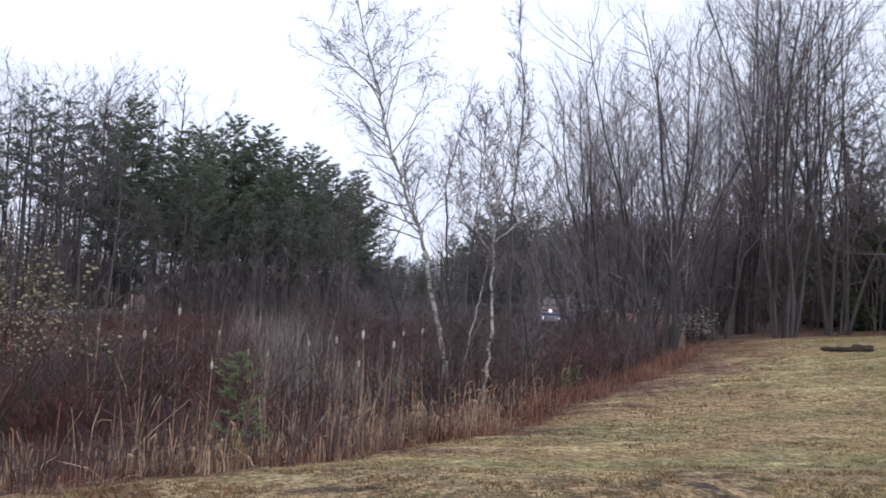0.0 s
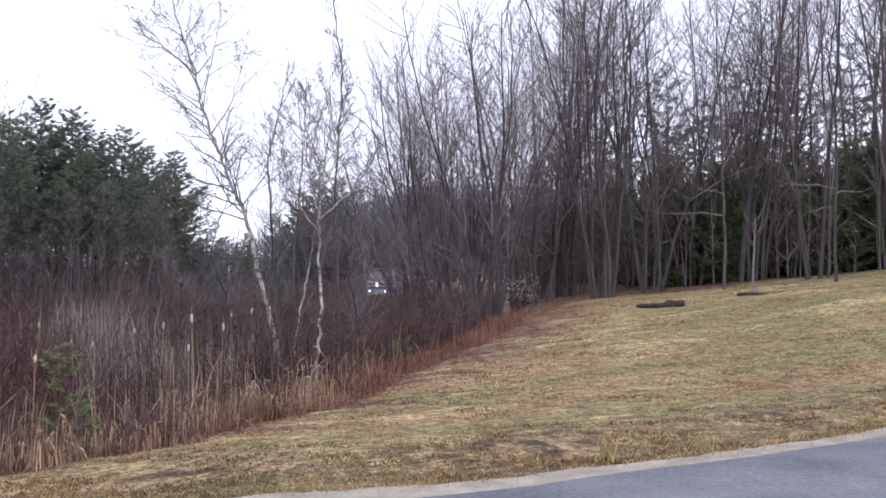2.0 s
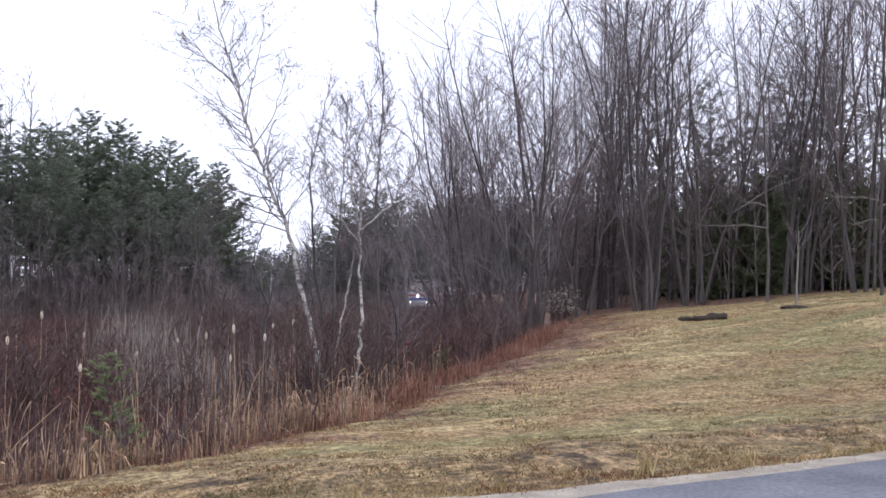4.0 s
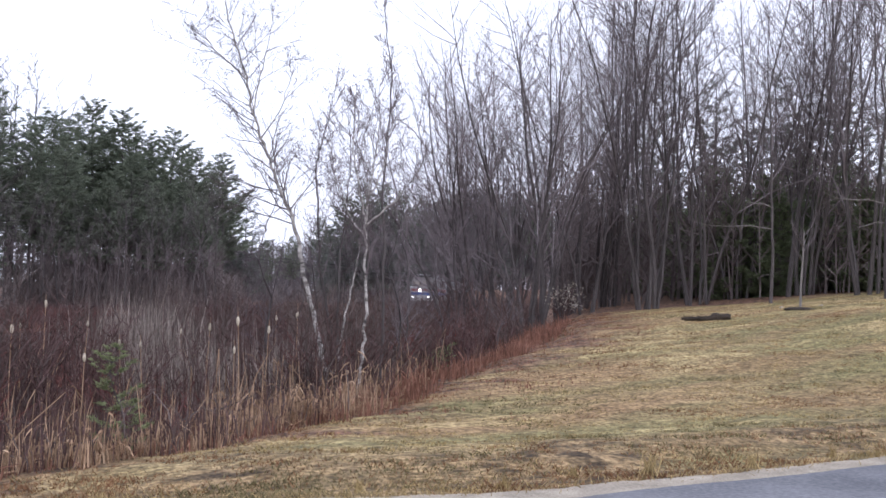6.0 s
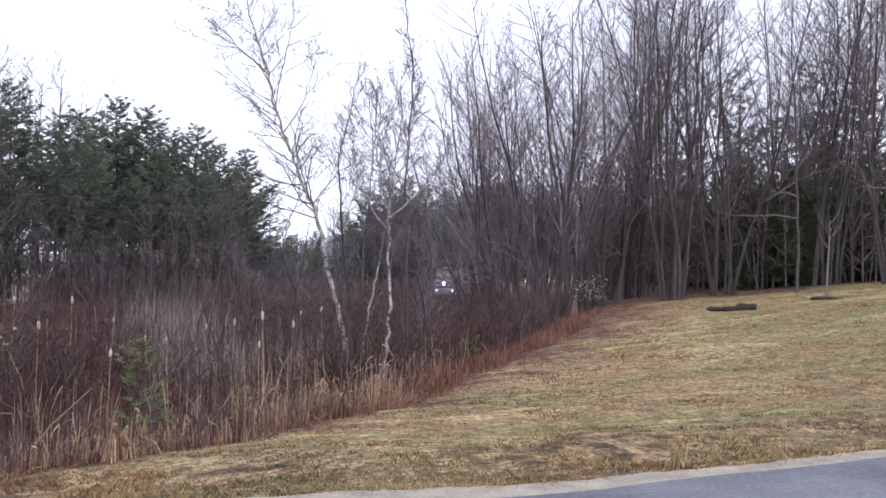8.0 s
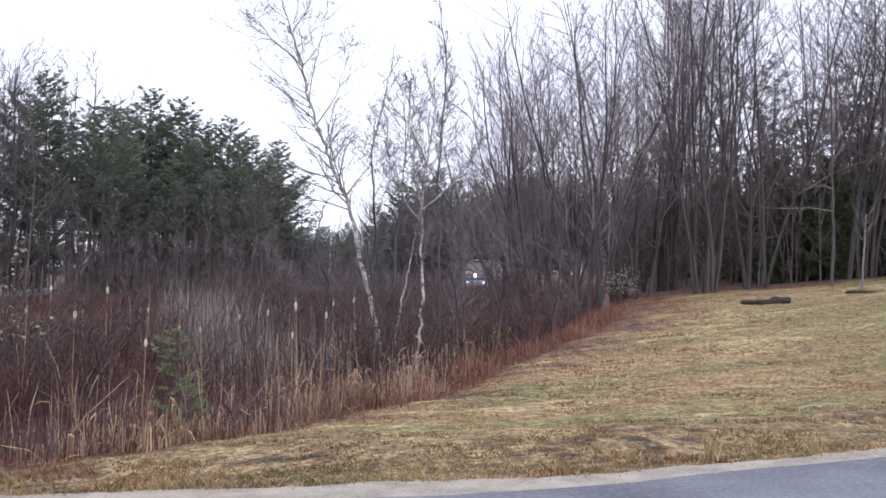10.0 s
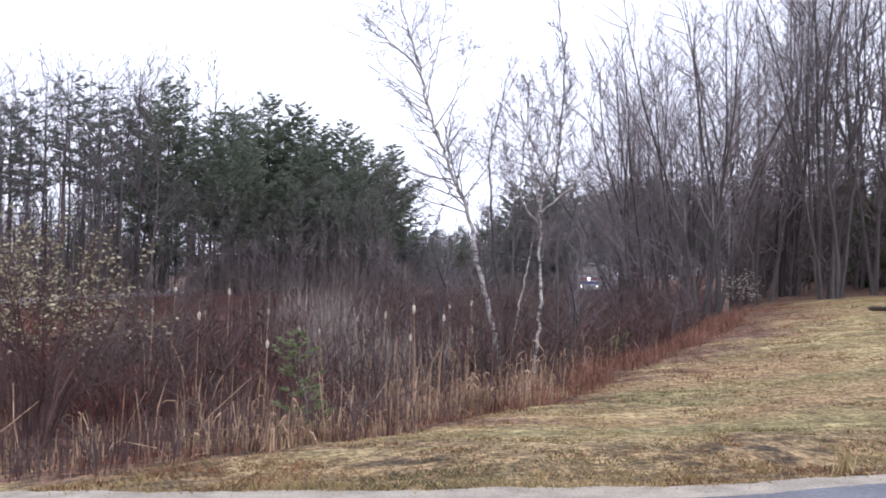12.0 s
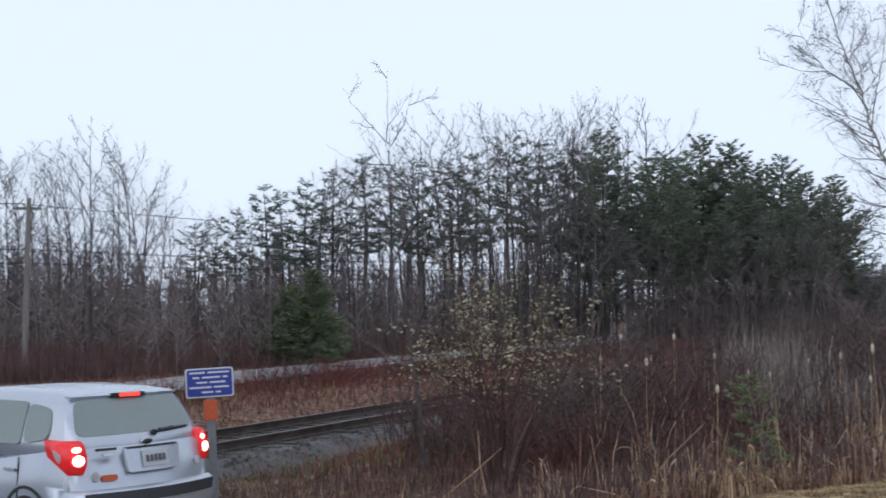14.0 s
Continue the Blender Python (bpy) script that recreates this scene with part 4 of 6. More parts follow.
# low red brush on the track's far bank
for k in range(110):
    s_ = 42 + 62 * ((k * 0.618034) % 1.0)
    x, y, h = on_track(s_)
    stand(bushes[rnd.choice((0, 2))], x - rnd.uniform(6.5, 10.5), y, rnd.uniform(0, 360), rnd.uniform(0.55, 0.8))


def scatter_blades(name, seed, count, where, height, width, mat, label, category, lean=0.35, per=1):
    """Many single bent blades; where(rnd) gives a plan place and a factor for the height, or None."""
    rnd = random.Random(seed)
    t = Tubes()
    made = 0
    while made < count:
        w = where(rnd)
        if w is None:
            continue
        x, y, s = w
        if x < -3.8 and y < 15.5:
            s *= 0.5
        p = place(x, y, 0.02)
        for b in range(per):
            h = height * s * rnd.uniform(0.5, 1.2)
            a = rnd.uniform(0, 6.28)
            d = Vector((math.cos(a), math.sin(a), 0)) * (h * abs(rnd.gauss(0, lean)))
            r = p + Vector((rnd.gauss(0, .04), rnd.gauss(0, .04), 0)) if per > 1 else p
            t.blade(r, r + d + Vector((0, 0, h * rnd.uniform(.75, 1))), width * rnd.uniform(.7, 1.3), Vector((0, 0, h * 0.12)) - d * 0.2)
        made += 1
    return tagged(new(name, t.mesh(name, mat)), label, category, kind="stuff")


def along_edge(low, high, y0, y1, size):
    def where(r):
        y = y0 + (y1 - y0) * r.random() ** 1.3
        u = r.uniform(low, high)
        x = float(lawn_edge(y)) + u
        return x, y, size * r.uniform(0.5, 1.1)
    return where


clump_rnd = random.Random(606)
CLUMPS = []
while len(CLUMPS) < 56:
    y = clump_rnd.uniform(10.8, 18.5)
    CLUMPS.append((float(lawn_edge(y)) - 0.3 - abs(clump_rnd.gauss(0, 0.75)), y, clump_rnd.uniform(0.55, 1.2)))


def in_clumps(r):
    x, y, s = r.choice(CLUMPS)
    return x + r.gauss(0, 0.13), y + r.gauss(0, 0.13), s * r.uniform(0.5, 1.1)


def tangle(r):
    """Along the foot of the thicket, on to the railway's bank."""
    x, y = r.uniform(-11.5, 0.5), r.uniform(10.2, 20)
    u = x - float(lawn_edge(y))
    tx = float(np.interp(y, track_xy[:, 1], track_xy[:, 0]))
    if u > -0.2 or u < -9 or x < tx + 1.7 or y < verge(x) + 0.4:
        return None
    return x, y, r.uniform(0.4, 1.0)


def bent_reeds(name, seed, count, where, height, width, mat, label):
    """Dead reed leaves that stand stiff and are broken over at a kink."""
    r = random.Random(seed)
    t = Tubes()
    made = 0
    while made < count:
        w = where(r)
        if w is None:
            continue
        x, y, s = w
        p = place(x, y, 0.02)
        h = height * s * r.uniform(0.5, 1.25) * (0.72 if y < 13 else 1.0)
        a = r.uniform(0, 6.28)
        kink = p + Vector((r.gauss(0, .1) * h, r.gauss(0, .1) * h, h))
        drop = Vector((math.cos(a), math.sin(a), 0)) * h * r.uniform(0.08, 0.32)
        wide = width * r.uniform(0.7, 1.3)
        t.add([p, p.lerp(kink, 0.5), kink], [wide * 0.55, wide * 0.5, wide * 0.35], 3)
        if r.random() < 0.6:
            t.blade(kink, kink + drop - Vector((0, 0, h * r.uniform(-0.1, 0.55))), wide * 1.3, Vector((0, 0, 0.05 * h)))
        made += 1
    return tagged(new(name, t.mesh(name, mat)), label, "reeds", kind="stuff")


def grey_patch(r):
    """The stand of grey cattail leaves out in the thicket."""
    tall = r.random() < 0.45
    az, d = (r.gauss(-8.2, 1.3), r.uniform(25, 29)) if tall else (r.uniform(-9, 0.5), r.uniform(18.5, 24))
    x, y = polar(az, d)
    return (x, y, r.uniform(0.95, 1.25) if tall else r.uniform(0.6, 0.95)) if x - float(lawn_edge(y)) < -1.8 else None


bent_reeds("broken_reeds", 161, 1100, in_clumps, 0.5, 0.013, REED, "pale tan broken reeds with folded leaves")
bent_reeds("standing_reeds", 162, 170, along_edge(-3.0, -0.4, 11.5, 22, 1.0), 0.85, 0.01, REED, "pale tan tall reed stalks with folded tips")
scatter_blades("grey_reeds", 163, 1700, grey_patch, 1.75, 0.02, GREY_REED, "grey-tan upright dead cattail leaves in the thicket", "reeds", 0.14)
scatter_blades("dead_reeds", 61, 1000, in_clumps, 0.36, 0.014, REED, "tan bent dead reeds at the foot of the thicket", "reeds", 0.9)
scatter_blades("tall_dead_reeds", 62, 380, along_edge(-5.0, -0.5, 11.0, 24, 1.0), 0.9, 0.011, REED, "tall thin dead reed stems in the thicket", "reeds", 0.09)
def rust_patches(r):
    y = 14.5 + 21.5 * r.random() ** 1.1
    u = r.uniform(-3.2, 2.4)
    x = float(lawn_edge(y)) + u
    q = noise.noise(Vector((x * 1.1, y * 0.8, 9)))
    if r.random() > 0.55 + 1.1 * q or (u > 0.1 and r.random() > 0.3):
        return None
    return x, y, (0.55 + 0.9 * max(0, q + 0.25)) * r.uniform(0.5, 1.1) * (0.22 if u > 0.1 else 1.0)


scatter_blades("rusty_grass", 63, 11000, rust_patches, 0.42, 0.013, RUST, "rust-brown dead grass along the lawn's edge", "grass", 0.35)
scatter_blades("rusty_undergrowth", 64, 10000, tangle, 0.24, 0.013, RUST, "rust-brown dead undergrowth below the thicket", "undergrowth", 0.5)
scatter_blades("dark_brush", 165, 7000, tangle, 0.75, 0.01, BRUSH, "dark purple-brown fine brush below the shrubs", "brush", 0.3)
scatter_blades("leaning_twigs", 65, 1500, tangle, 0.8, 0.012, BRUSH_GREY, "grey tangled dead twigs and stalks", "twigs", 0.6)


def on_lawn(r):
    y = 8.8 + 27 * r.random() ** 1.6
    x = r.uniform(-8, 19)
    if y < verge(x) + 0.02 or x < lawn_edge(y) - 0.3 or x > 3 + y * 0.62:
        return None
    return x, y, 0.6 + 0.5 * max(0.0, 1 - (y - verge(x)) / 1.6)


def on_bank(r):
    y = r.uniform(14.5, 60)
    tx = float(track_x(y))
    x = tx - r.uniform(2.2, 10.5) if r.random() < 0.7 else tx + r.uniform(1.9, 6)
    return (x, y, r.uniform(0.5, 1.3)) if y > verge(x) + 0.5 else None


def lawn_tufts():
    """Short tufts in dry, olive and brown patches, browner and longer towards the roadside."""
    r = random.Random(66)
    t = [Tubes(), Tubes(), Tubes()]
    for k in range(52000):
        w = None
        while w is None:
            w = on_lawn(r)
        x, y, s = w
        q = noise.noise(Vector((x * 0.9, y * 1.6, 3.0)))
        if q < -0.12 and r.random() < 0.6:
            continue
        along, across = 0.88 * x + 0.47 * y, 0.88 * y - 0.47 * x
        tone = noise.noise(Vector((along * 0.16, across * 0.5, 7.0))) + 0.5 * noise.noise(Vector((along * 0.6, across * 1.3, 2.0))) + r.gauss(0, 0.16)
        near = max(0.0, 1 - abs(y - float(verge(x)) - 1.25) / 1.3)
        j = 1 if tone > 0.24 else (2 if tone < -0.2 + 0.3 * near else 0)
        if near > 0.3 and tone > -0.05 and r.random() < 0.65 * near:
            j = r.choice((1, 2))
        spill = x - float(lawn_edge(y)) + 0.1 - 1.6 * float(ramp(16, 24, y)) - 2.2 * noise.noise(Vector((x * 0.5, y * 0.5, 11)))
        if y > 13 and r.random() > spill:
            j = 2
        p = place(x, y, 0.01)
        for b in range(3):
            a = r.uniform(0, 6.28)
            h = 0.05 * s * r.uniform(0.5, 1.3) * (1 + 0.6 * q)
            t[j].needle(p + Vector((r.gauss(0, .03), r.gauss(0, .03), 0)), Vector((math.cos(a) * h * .8, math.sin(a) * h * .8, h)), 0.012)
    tagged(new("lawn_grass", t[0].mesh("lawn_grass", BLADE)), "short dry tan grass of the mown lawn", "grass", kind="stuff")
    tagged(new("olive_grass", t[1].mesh("olive_grass", OLIVE)), "short dull olive grass in patches of the lawn", "grass", kind="stuff")
    tagged(new("brown_grass", t[2].mesh("brown_grass", SERE)), "short brown dead grass in patches of the lawn", "grass", kind="stuff")


lawn_tufts()
scatter_blades("bank_brush", 167, 13000, on_bank, 0.34, 0.02, BRUSH_RED, "dark red-brown low brush on the railway bank", "brush", 0.5)
scatter_blades("bank_grass", 67, 3500, on_bank, 0.24, 0.03, OLIVE, "dull olive rough grass on the railway bank", "grass", 0.5)


def at_verge(r):
    x = r.uniform(-7, 9) if r.random() < 0.8 else r.uniform(9, 16)
    return x, float(verge(x)) + r.gauss(0.12, 0.13), r.uniform(0.5, 1.2)


def trackside(r):
    y = r.uniform(12.5, 34)
    x = float(track_x(y)) + 1.6 + 4.4 * r.random() ** 0.8
    return (x, y, r.uniform(0.5, 1.3)) if y > verge(x) + 0.4 else None


scatter_blades("verge_grass", 68, 5200, at_verge, 0.075, 0.008, BLADE, "dry grass creeping over the gravel's edge", "grass", 0.6)
scatter_blades("trackside_grass", 69, 6500, trackside, 0.3, 0.012, OLIVE, "dull brown dead grass beside the ballast", "grass", 0.5)
scatter_blades("trackside_stalks", 70, 2500, trackside, 0.4, 0.009, RUST, "rust-brown dead stalks beside the ballast", "stalks", 0.4)


# ---- cattails ----
def cattail(seed, height):
    rnd = random.Random(seed)
    top = tagged(new("cattail"), "dead cattail with a pale fluffy burst seed head", "cattail", "cattails")
    t = Tubes()
    b = Vector((rnd.gauss(0, .05), rnd.gauss(0, .05), height))
    t.add([Vector((0, 0, -.05)), b * 0.5 + Vector((.02, 0, 0)), b, b * 1.06], [0.010, 0.008, 0.005, 0.002], 5)
    part_mesh("stalk", t.mesh("stalk", REED), top)
    bm = bmesh.new()
    bmesh.ops.create_icosphere(bm, subdivisions=2, radius=1)
    for v in bm.verts:
        k = 1 + 0.35 * noise.noise(v.co * 2.3 + Vector((seed, 0, 0)))
        v.co = Vector((v.co.x * 0.026 * k, v.co.y * 0.026 * k, v.co.z * 0.07)) + b * 0.955
    part("seed_head", bm, FLUFF, top, "pale tan fluff", True)
    t = Tubes()
    for c in range(5):
        a = rnd.uniform(0, 6.28)
        h = height * rnd.uniform(0.4, 0.8)
        d = Vector((math.cos(a), math.sin(a), 0)) * h * rnd.uniform(.1, .45)
        t.blade(Vector((0, 0, 0)), d + Vector((0, 0, h)), 0.018, Vector((0, 0, h * .15)))
    part_mesh("leaves", t.mesh("leaves", REED), top, "dry tan leaves")
    return top


tails = [cattail(71, 1.75), cattail(72, 1.6), cattail(73, 1.9)]
for az, d, el, j in ((-2.35, 18.0, -2.07, 0), (-0.88, 18.6, -1.33, 2), (-3.7, 17.0, -3.08, 1), (-10.87, 15.2, -3.55, 1), (-14.0, 16.6, -2.25, 0)):
    x, y = polar(az, d)
    z = 1.6 + d * math.tan(radians(el)) + 0.03
    stand(tails[j], x, y, az * 40, (z - float(ground_z(x, y)) + 0.05) / ((1.75, 1.6, 1.9)[j] * 0.955))
rnd = random.Random(74)
for k in range(14):
    az = -17 + 19 * ((k * 0.618034) % 1.0)
    x, y = polar(az, rnd.uniform(17, 27))
    if x - lawn_edge(y) < -1.6:
        stand(tails[k % 3], x, y, rnd.uniform(0, 360), rnd.uniform(0.75, 1.02), rnd.uniform(-5, 5))


# ---- leafy bush, sapling, small green shrub, pale flowering bush ----
def leafy_bush(seed, height, spread, leaf, label, name, leaves, size, low=0.45):
    rnd = random.Random(seed)
    limbs = []
    spec = [(6, 0.09, 0.02, 7, 42, 0.45, 0.25, 5), (4, 0.13, 0.03, 6, 42, 0.5, 0.2, 3), (3, 0.15, 0.02, 0, 0, 0, 0, 3)]
    for k in range(16):
        a = rnd.uniform(0, 6.28)
        s = spread * rnd.uniform(0.1, 0.55)
        grow(rnd, limbs, Vector((0.12 * math.cos(a), 0.12 * math.sin(a), -0.05)), Vector((s * math.cos(a), s * math.sin(a), height * .8)), height * rnd.uniform(0.75, 1.0), 0.022, 0, spec)
    top = tagged(new(name), label, "bush")
    a, b = split_tubes(limbs, 0)
    part_mesh("stem_work", a.mesh("stem_work", BRUSH), top)
    part_mesh("twig_work", b.mesh("twig_work", BRUSH), top)
    t = Tubes()
    ends = [pts for level, pts, r, s in limbs if level == 2 and pts[-1].z > height * low]
    for k in range(leaves):
        pts = rnd.choice(ends)
        q = rnd.choice(pts) + jitter(rnd, 0.03)
        w = Vector((rnd.gauss(0, 1), rnd.gauss(0, 1), rnd.gauss(0, .6))).normalized()
        t.blade(q, q + w * size * rnd.uniform(.6, 1.2), size * 0.55, Vector((0, 0, size * .1)))
    part_mesh("leaves", t.mesh("leaves", leaf), top, "sparse small pale leaves")
    return top


stand(leafy_bush(81, 2.5, 0.72, LEAFY, "large bush with sparse pale olive-tan leaves by the railway", "leafy_bush", 2600, 0.044, 0.5), -5.25, 13.4, 0, 1.08)
stand(leafy_bush(82, 2.4, 1.6, BLOSSOM, "bush with pale cream blossom at the wood's edge", "flowering_bush", 420, 0.1, 0.4), *polar(12.3, 36.5), 0, 0.52)
sapling = pine(83, 1.5, 0.1, 0.66, 1.1, NEEDLE_YOUNG, "small green pine sapling in the reeds", 0.016, "pine_sapling", 0.08, -0.02, blades=12, pads=30, step=0.1, taper=1.15)
stand(sapling, -1.93, 12.35, 0, 0.88)
stand(pine(84, 1.0, 0.04, 0.42, 1.0, NEEDLE_YOUNG, "small round dull green conifer at the lawn's edge", 0.016, "small_conifer", 0.08, 0.0, pads=26, step=0.07), *polar(6.5, 24.5), 0, 0.8)


# ---- broken stalks leaning in the reeds, and a tall tuft by the road ----
rnd = random.Random(92)
for x0, y0, x1, y1, h in ((-3.1, 11.6, -2.45, 12.0, 0.75), (-3.3, 11.5, -2.3, 11.3, 0.12), (-2.75, 11.7, -2.5, 12.3, 0.4), (-4.0, 12.6, -3.6, 12.2, 0.7), (-0.6, 14.5, -0.1, 14.9, 0.5), (-1.6, 13.2, -1.2, 13.8, 0.55), (-3.9, 11.9, -4.3, 12.3, 0.5), (-5.6, 12.2, -5.0, 12.9, 0.6), (-4.9, 12.2, -5.3, 12.9, 0.8)):
    t = Tubes()
    a, b = place(x0, y0, 0.01), place(x1, y1, 0) + Vector((0, 0, h))
    t.add([a, a.lerp(b, 0.5) + Vector((rnd.gauss(0, .03), rnd.gauss(0, .03), 0.03)), b], [0.007, 0.006, 0.004], 6)
    tagged(new("fallen_stalk", t.mesh("fallen_stalk", REED)), "pale broken dead stalk leaning in the reeds", "stalk", "broken stalks")
t = Tubes()
for k in range(46):
    a, h = rnd.uniform(0, 6.28), rnd.uniform(0.1, 0.26)
    t.blade(Vector((rnd.gauss(0, .05), rnd.gauss(0, .05), -0.01)), Vector((math.cos(a) * h * rnd.uniform(.1, .7), math.sin(a) * h * rnd.uniform(.1, .7), h)), 0.008, Vector((0, 0, h * .15)))
tuft = tagged(new("grass_tuft", t.mesh("grass_tuft", BLADE)), "tall dry grass tuft at the gravel's edge", "grass", "roadside tufts")
tuft.location = place(3.0, 10.08, 0)
for x, dy, s in ((-1.6, 0.15, 0.5), (0.4, 0.3, 0.55), (1.6, 0.12, 0.6), (4.1, 0.2, 0.7), (5.2, 0.3, 0.6), (2.3, 0.5, 0.5), (-2.9, 0.4, 0.5), (6.4, 0.2, 0.7)):
    c = copy_thing(tuft, Matrix.Translation(place(x, float(verge(x)) + dy, 0)) @ pose(0, 0, 0, 0, 0, x * 90))
    c.scale = (s, s, s)


def far_thicket():
    """Low reddish brush between the railway and the far woods."""
    t = Tubes()
    r = random.Random(95)
    for k in range(2600):
        az = r.uniform(-22, 11)
        d = r.uniform(58, 150)
        x, y = polar(az, d)
        keep = float(ramp(-24, -9, az)) * (1 - 0.6 * float(ramp(110, 150, d)))
        fx = float(np.interp(y, far_xy[:, 1], far_xy[:, 0]))
        if abs(x - track_x(y)) < 3.4 or r.random() > keep or abs(x - fx) < 4:
            continue
        p = place(x, y)
        h = r.uniform(0.6, 1.55) * (1.5 if az > 1 and d > 90 else 1.0) * (0.75 if x < track_x(y) else 1.0)
        for c in range(30):
            a, s = r.uniform(0, 6.28), r.uniform(0, 0.9)
            t.needle(p + Vector((math.cos(a) * s, math.sin(a) * s, 0)), Vector((r.gauss(0, .16), r.gauss(0, .16), h * r.uniform(0.35, 1.1))), 0.032)
    for k in range(2600):
        az, d = r.uniform(-54, -19), r.uniform(46, 88)
        x, y = polar(az, d)
        if x > float(np.interp(y, far_xy[:, 1], far_xy[:, 0])) - 3.6:
            continue
        p = place(x, y)
        h = r.uniform(0.7, 2.1)
        for c in range(26):
            a, s = r.uniform(0, 6.28), r.uniform(0, 0.9)
            t.needle(p + Vector((math.cos(a) * s, math.sin(a) * s, 0)), Vector((r.gauss(0, .2), r.gauss(0, .2), h * r.uniform(0.35, 1.1))), 0.03)
    return tagged(new("far_thicket", t.mesh("far_thicket", BRUSH)), "low reddish-brown leafless brush beside the railway", "brush", kind="stuff")


far_thicket()


# ---- materials of made things ----
def plain(name, colour, rough=0.4, metal=0.0, vary=0.12, fine=25.0, bump=0.05, spec=0.5):
    """A painted or metal surface with slight dirt."""
    c = Vector(colour)
    return material(name, tuple(c * (1 - vary)), tuple(c * (1 + vary * 0.5)), 2.0, rough, bump, metal, fine, 0.0, spec)


SILVER_PAINT = plain("silver_blue_car_paint", (0.6, 0.63, 0.7), 0.27, 0.5, 0.05)
BLACK_PLASTIC = plain("black_plastic", (0.025, 0.025, 0.028), 0.5)
# pale grey base colour stands in for sky mirrored in the panes
CAR_GLASS = plain("sky_grey_car_glass", (0.27, 0.31, 0.3), 0.06, 0.0, 0.05, bump=0, spec=0.5)
TYRE = plain("tyre_rubber", (0.02, 0.02, 0.02), 0.8)
ALLOY = plain("alloy_rim", (0.45, 0.46, 0.48), 0.3, 0.8)
RED_LENS = glow("lit_red_lens", (0.6, 0.012, 0.015), 0.55)
BRAKE_GLOW = glow("lit_brake_lamp", (1.0, 0.55, 0.4), 6.0)
STOP_GLOW = glow("lit_high_stop_lamp", (1.0, 0.06, 0.04), 1.8)
CLEAR_LENS = plain("clear_lens", (0.55, 0.5, 0.5), 0.1)
CHROME = plain("chrome", (0.6, 0.6, 0.62), 0.15, 0.95, bump=0)
PLATE = plain("plate_white", (0.6, 0.6, 0.62), 0.4)
INK = plain("dull_ink", (0.12, 0.12, 0.14), 0.6)
SIGN_BLUE = plain("sign_blue", (0.03, 0.05, 0.34), 0.45)
SIGN_WHITE = plain("sign_white", (0.72, 0.73, 0.76), 0.5)
SIGN_ORANGE = plain("orange_marker", (0.62, 0.11, 0.035), 0.55)
GALV = plain("galvanised_steel", (0.3, 0.31, 0.33), 0.5, 0.5)
LOCO_SILVER = plain("loco_silver", (0.4, 0.4, 0.41), 0.35, 0.25)
LOCO_ROOF = plain("loco_roof", (0.55, 0.56, 0.58), 0.45, 0.1)
LOCO_DARK = plain("loco_dark", (0.05, 0.048, 0.05), 0.55)
LOCO_BROWN = plain("cab_grey", (0.2, 0.185, 0.18), 0.5)
STRIPE_RED = plain("stripe_red", (0.45, 0.05, 0.06), 0.4)
STRIPE_WHITE = plain("stripe_white", (0.55, 0.55, 0.56), 0.4)
STRIPE_BLUE = plain("stripe_blue", (0.05, 0.1, 0.34), 0.4)
STAINLESS = plain("coach_steel", (0.5, 0.51, 0.53), 0.32, 0.6)
COACH_GLASS = plain("coach_glass", (0.03, 0.035, 0.04), 0.08, bump=0)
HEADLAMP = glow("lit_headlamp", (1.0, 0.97, 0.93), 4.0)
LOG_BARK = material("rotting_bark", (0.03, 0.025, 0.02), (0.085, 0.065, 0.05), 4, fine=20, bump=0.9, vary=0)


def loft(bm, rings, cap=True):
    """Closed rings of equally many points joined into a skin."""
    rows = [[bm.verts.new(p) for p in ring] for ring in rings]
    n = len(rows[0])
    for a, b in zip(rows, rows[1:]):
        for j in range(n):
            bm.faces.new((a[j], a[(j + 1) % n], b[(j + 1) % n], b[j]))
    if cap:
        bm.faces.new(rows[0][::-1])
        bm.faces.new(rows[-1])
    bmesh.ops.recalc_face_normals(bm, faces=bm.faces[:])


def slab(bm, corners, thick):
    """A flat panel through its corners, given a thickness to both sides."""
    c = [Vector(p) for p in corners]
    n = (c[1] - c[0]).cross(c[2] - c[0]).normalized() * thick / 2
    loft(bm, [[p - n for p in c], [p + n for p in c]])


def rounded(corners, r=0.15, k=3):
    """Corners of a flat panel cut round: each corner becomes k + 1 points."""
    c = [Vector(p) for p in corners]
    out = []
    for i, p in enumerate(c):
        a, b = c[i - 1], c[(i + 1) % len(c)]
        pa, pb = p + (a - p).normalized() * min(r, (a - p).length * .45), p + (b - p).normalized() * min(r, (b - p).length * .45)
        for j in range(k + 1):
            t = j / k
            out.append(pa * (1 - t) ** 2 + p * 2 * t * (1 - t) + pb * t * t)
    return out


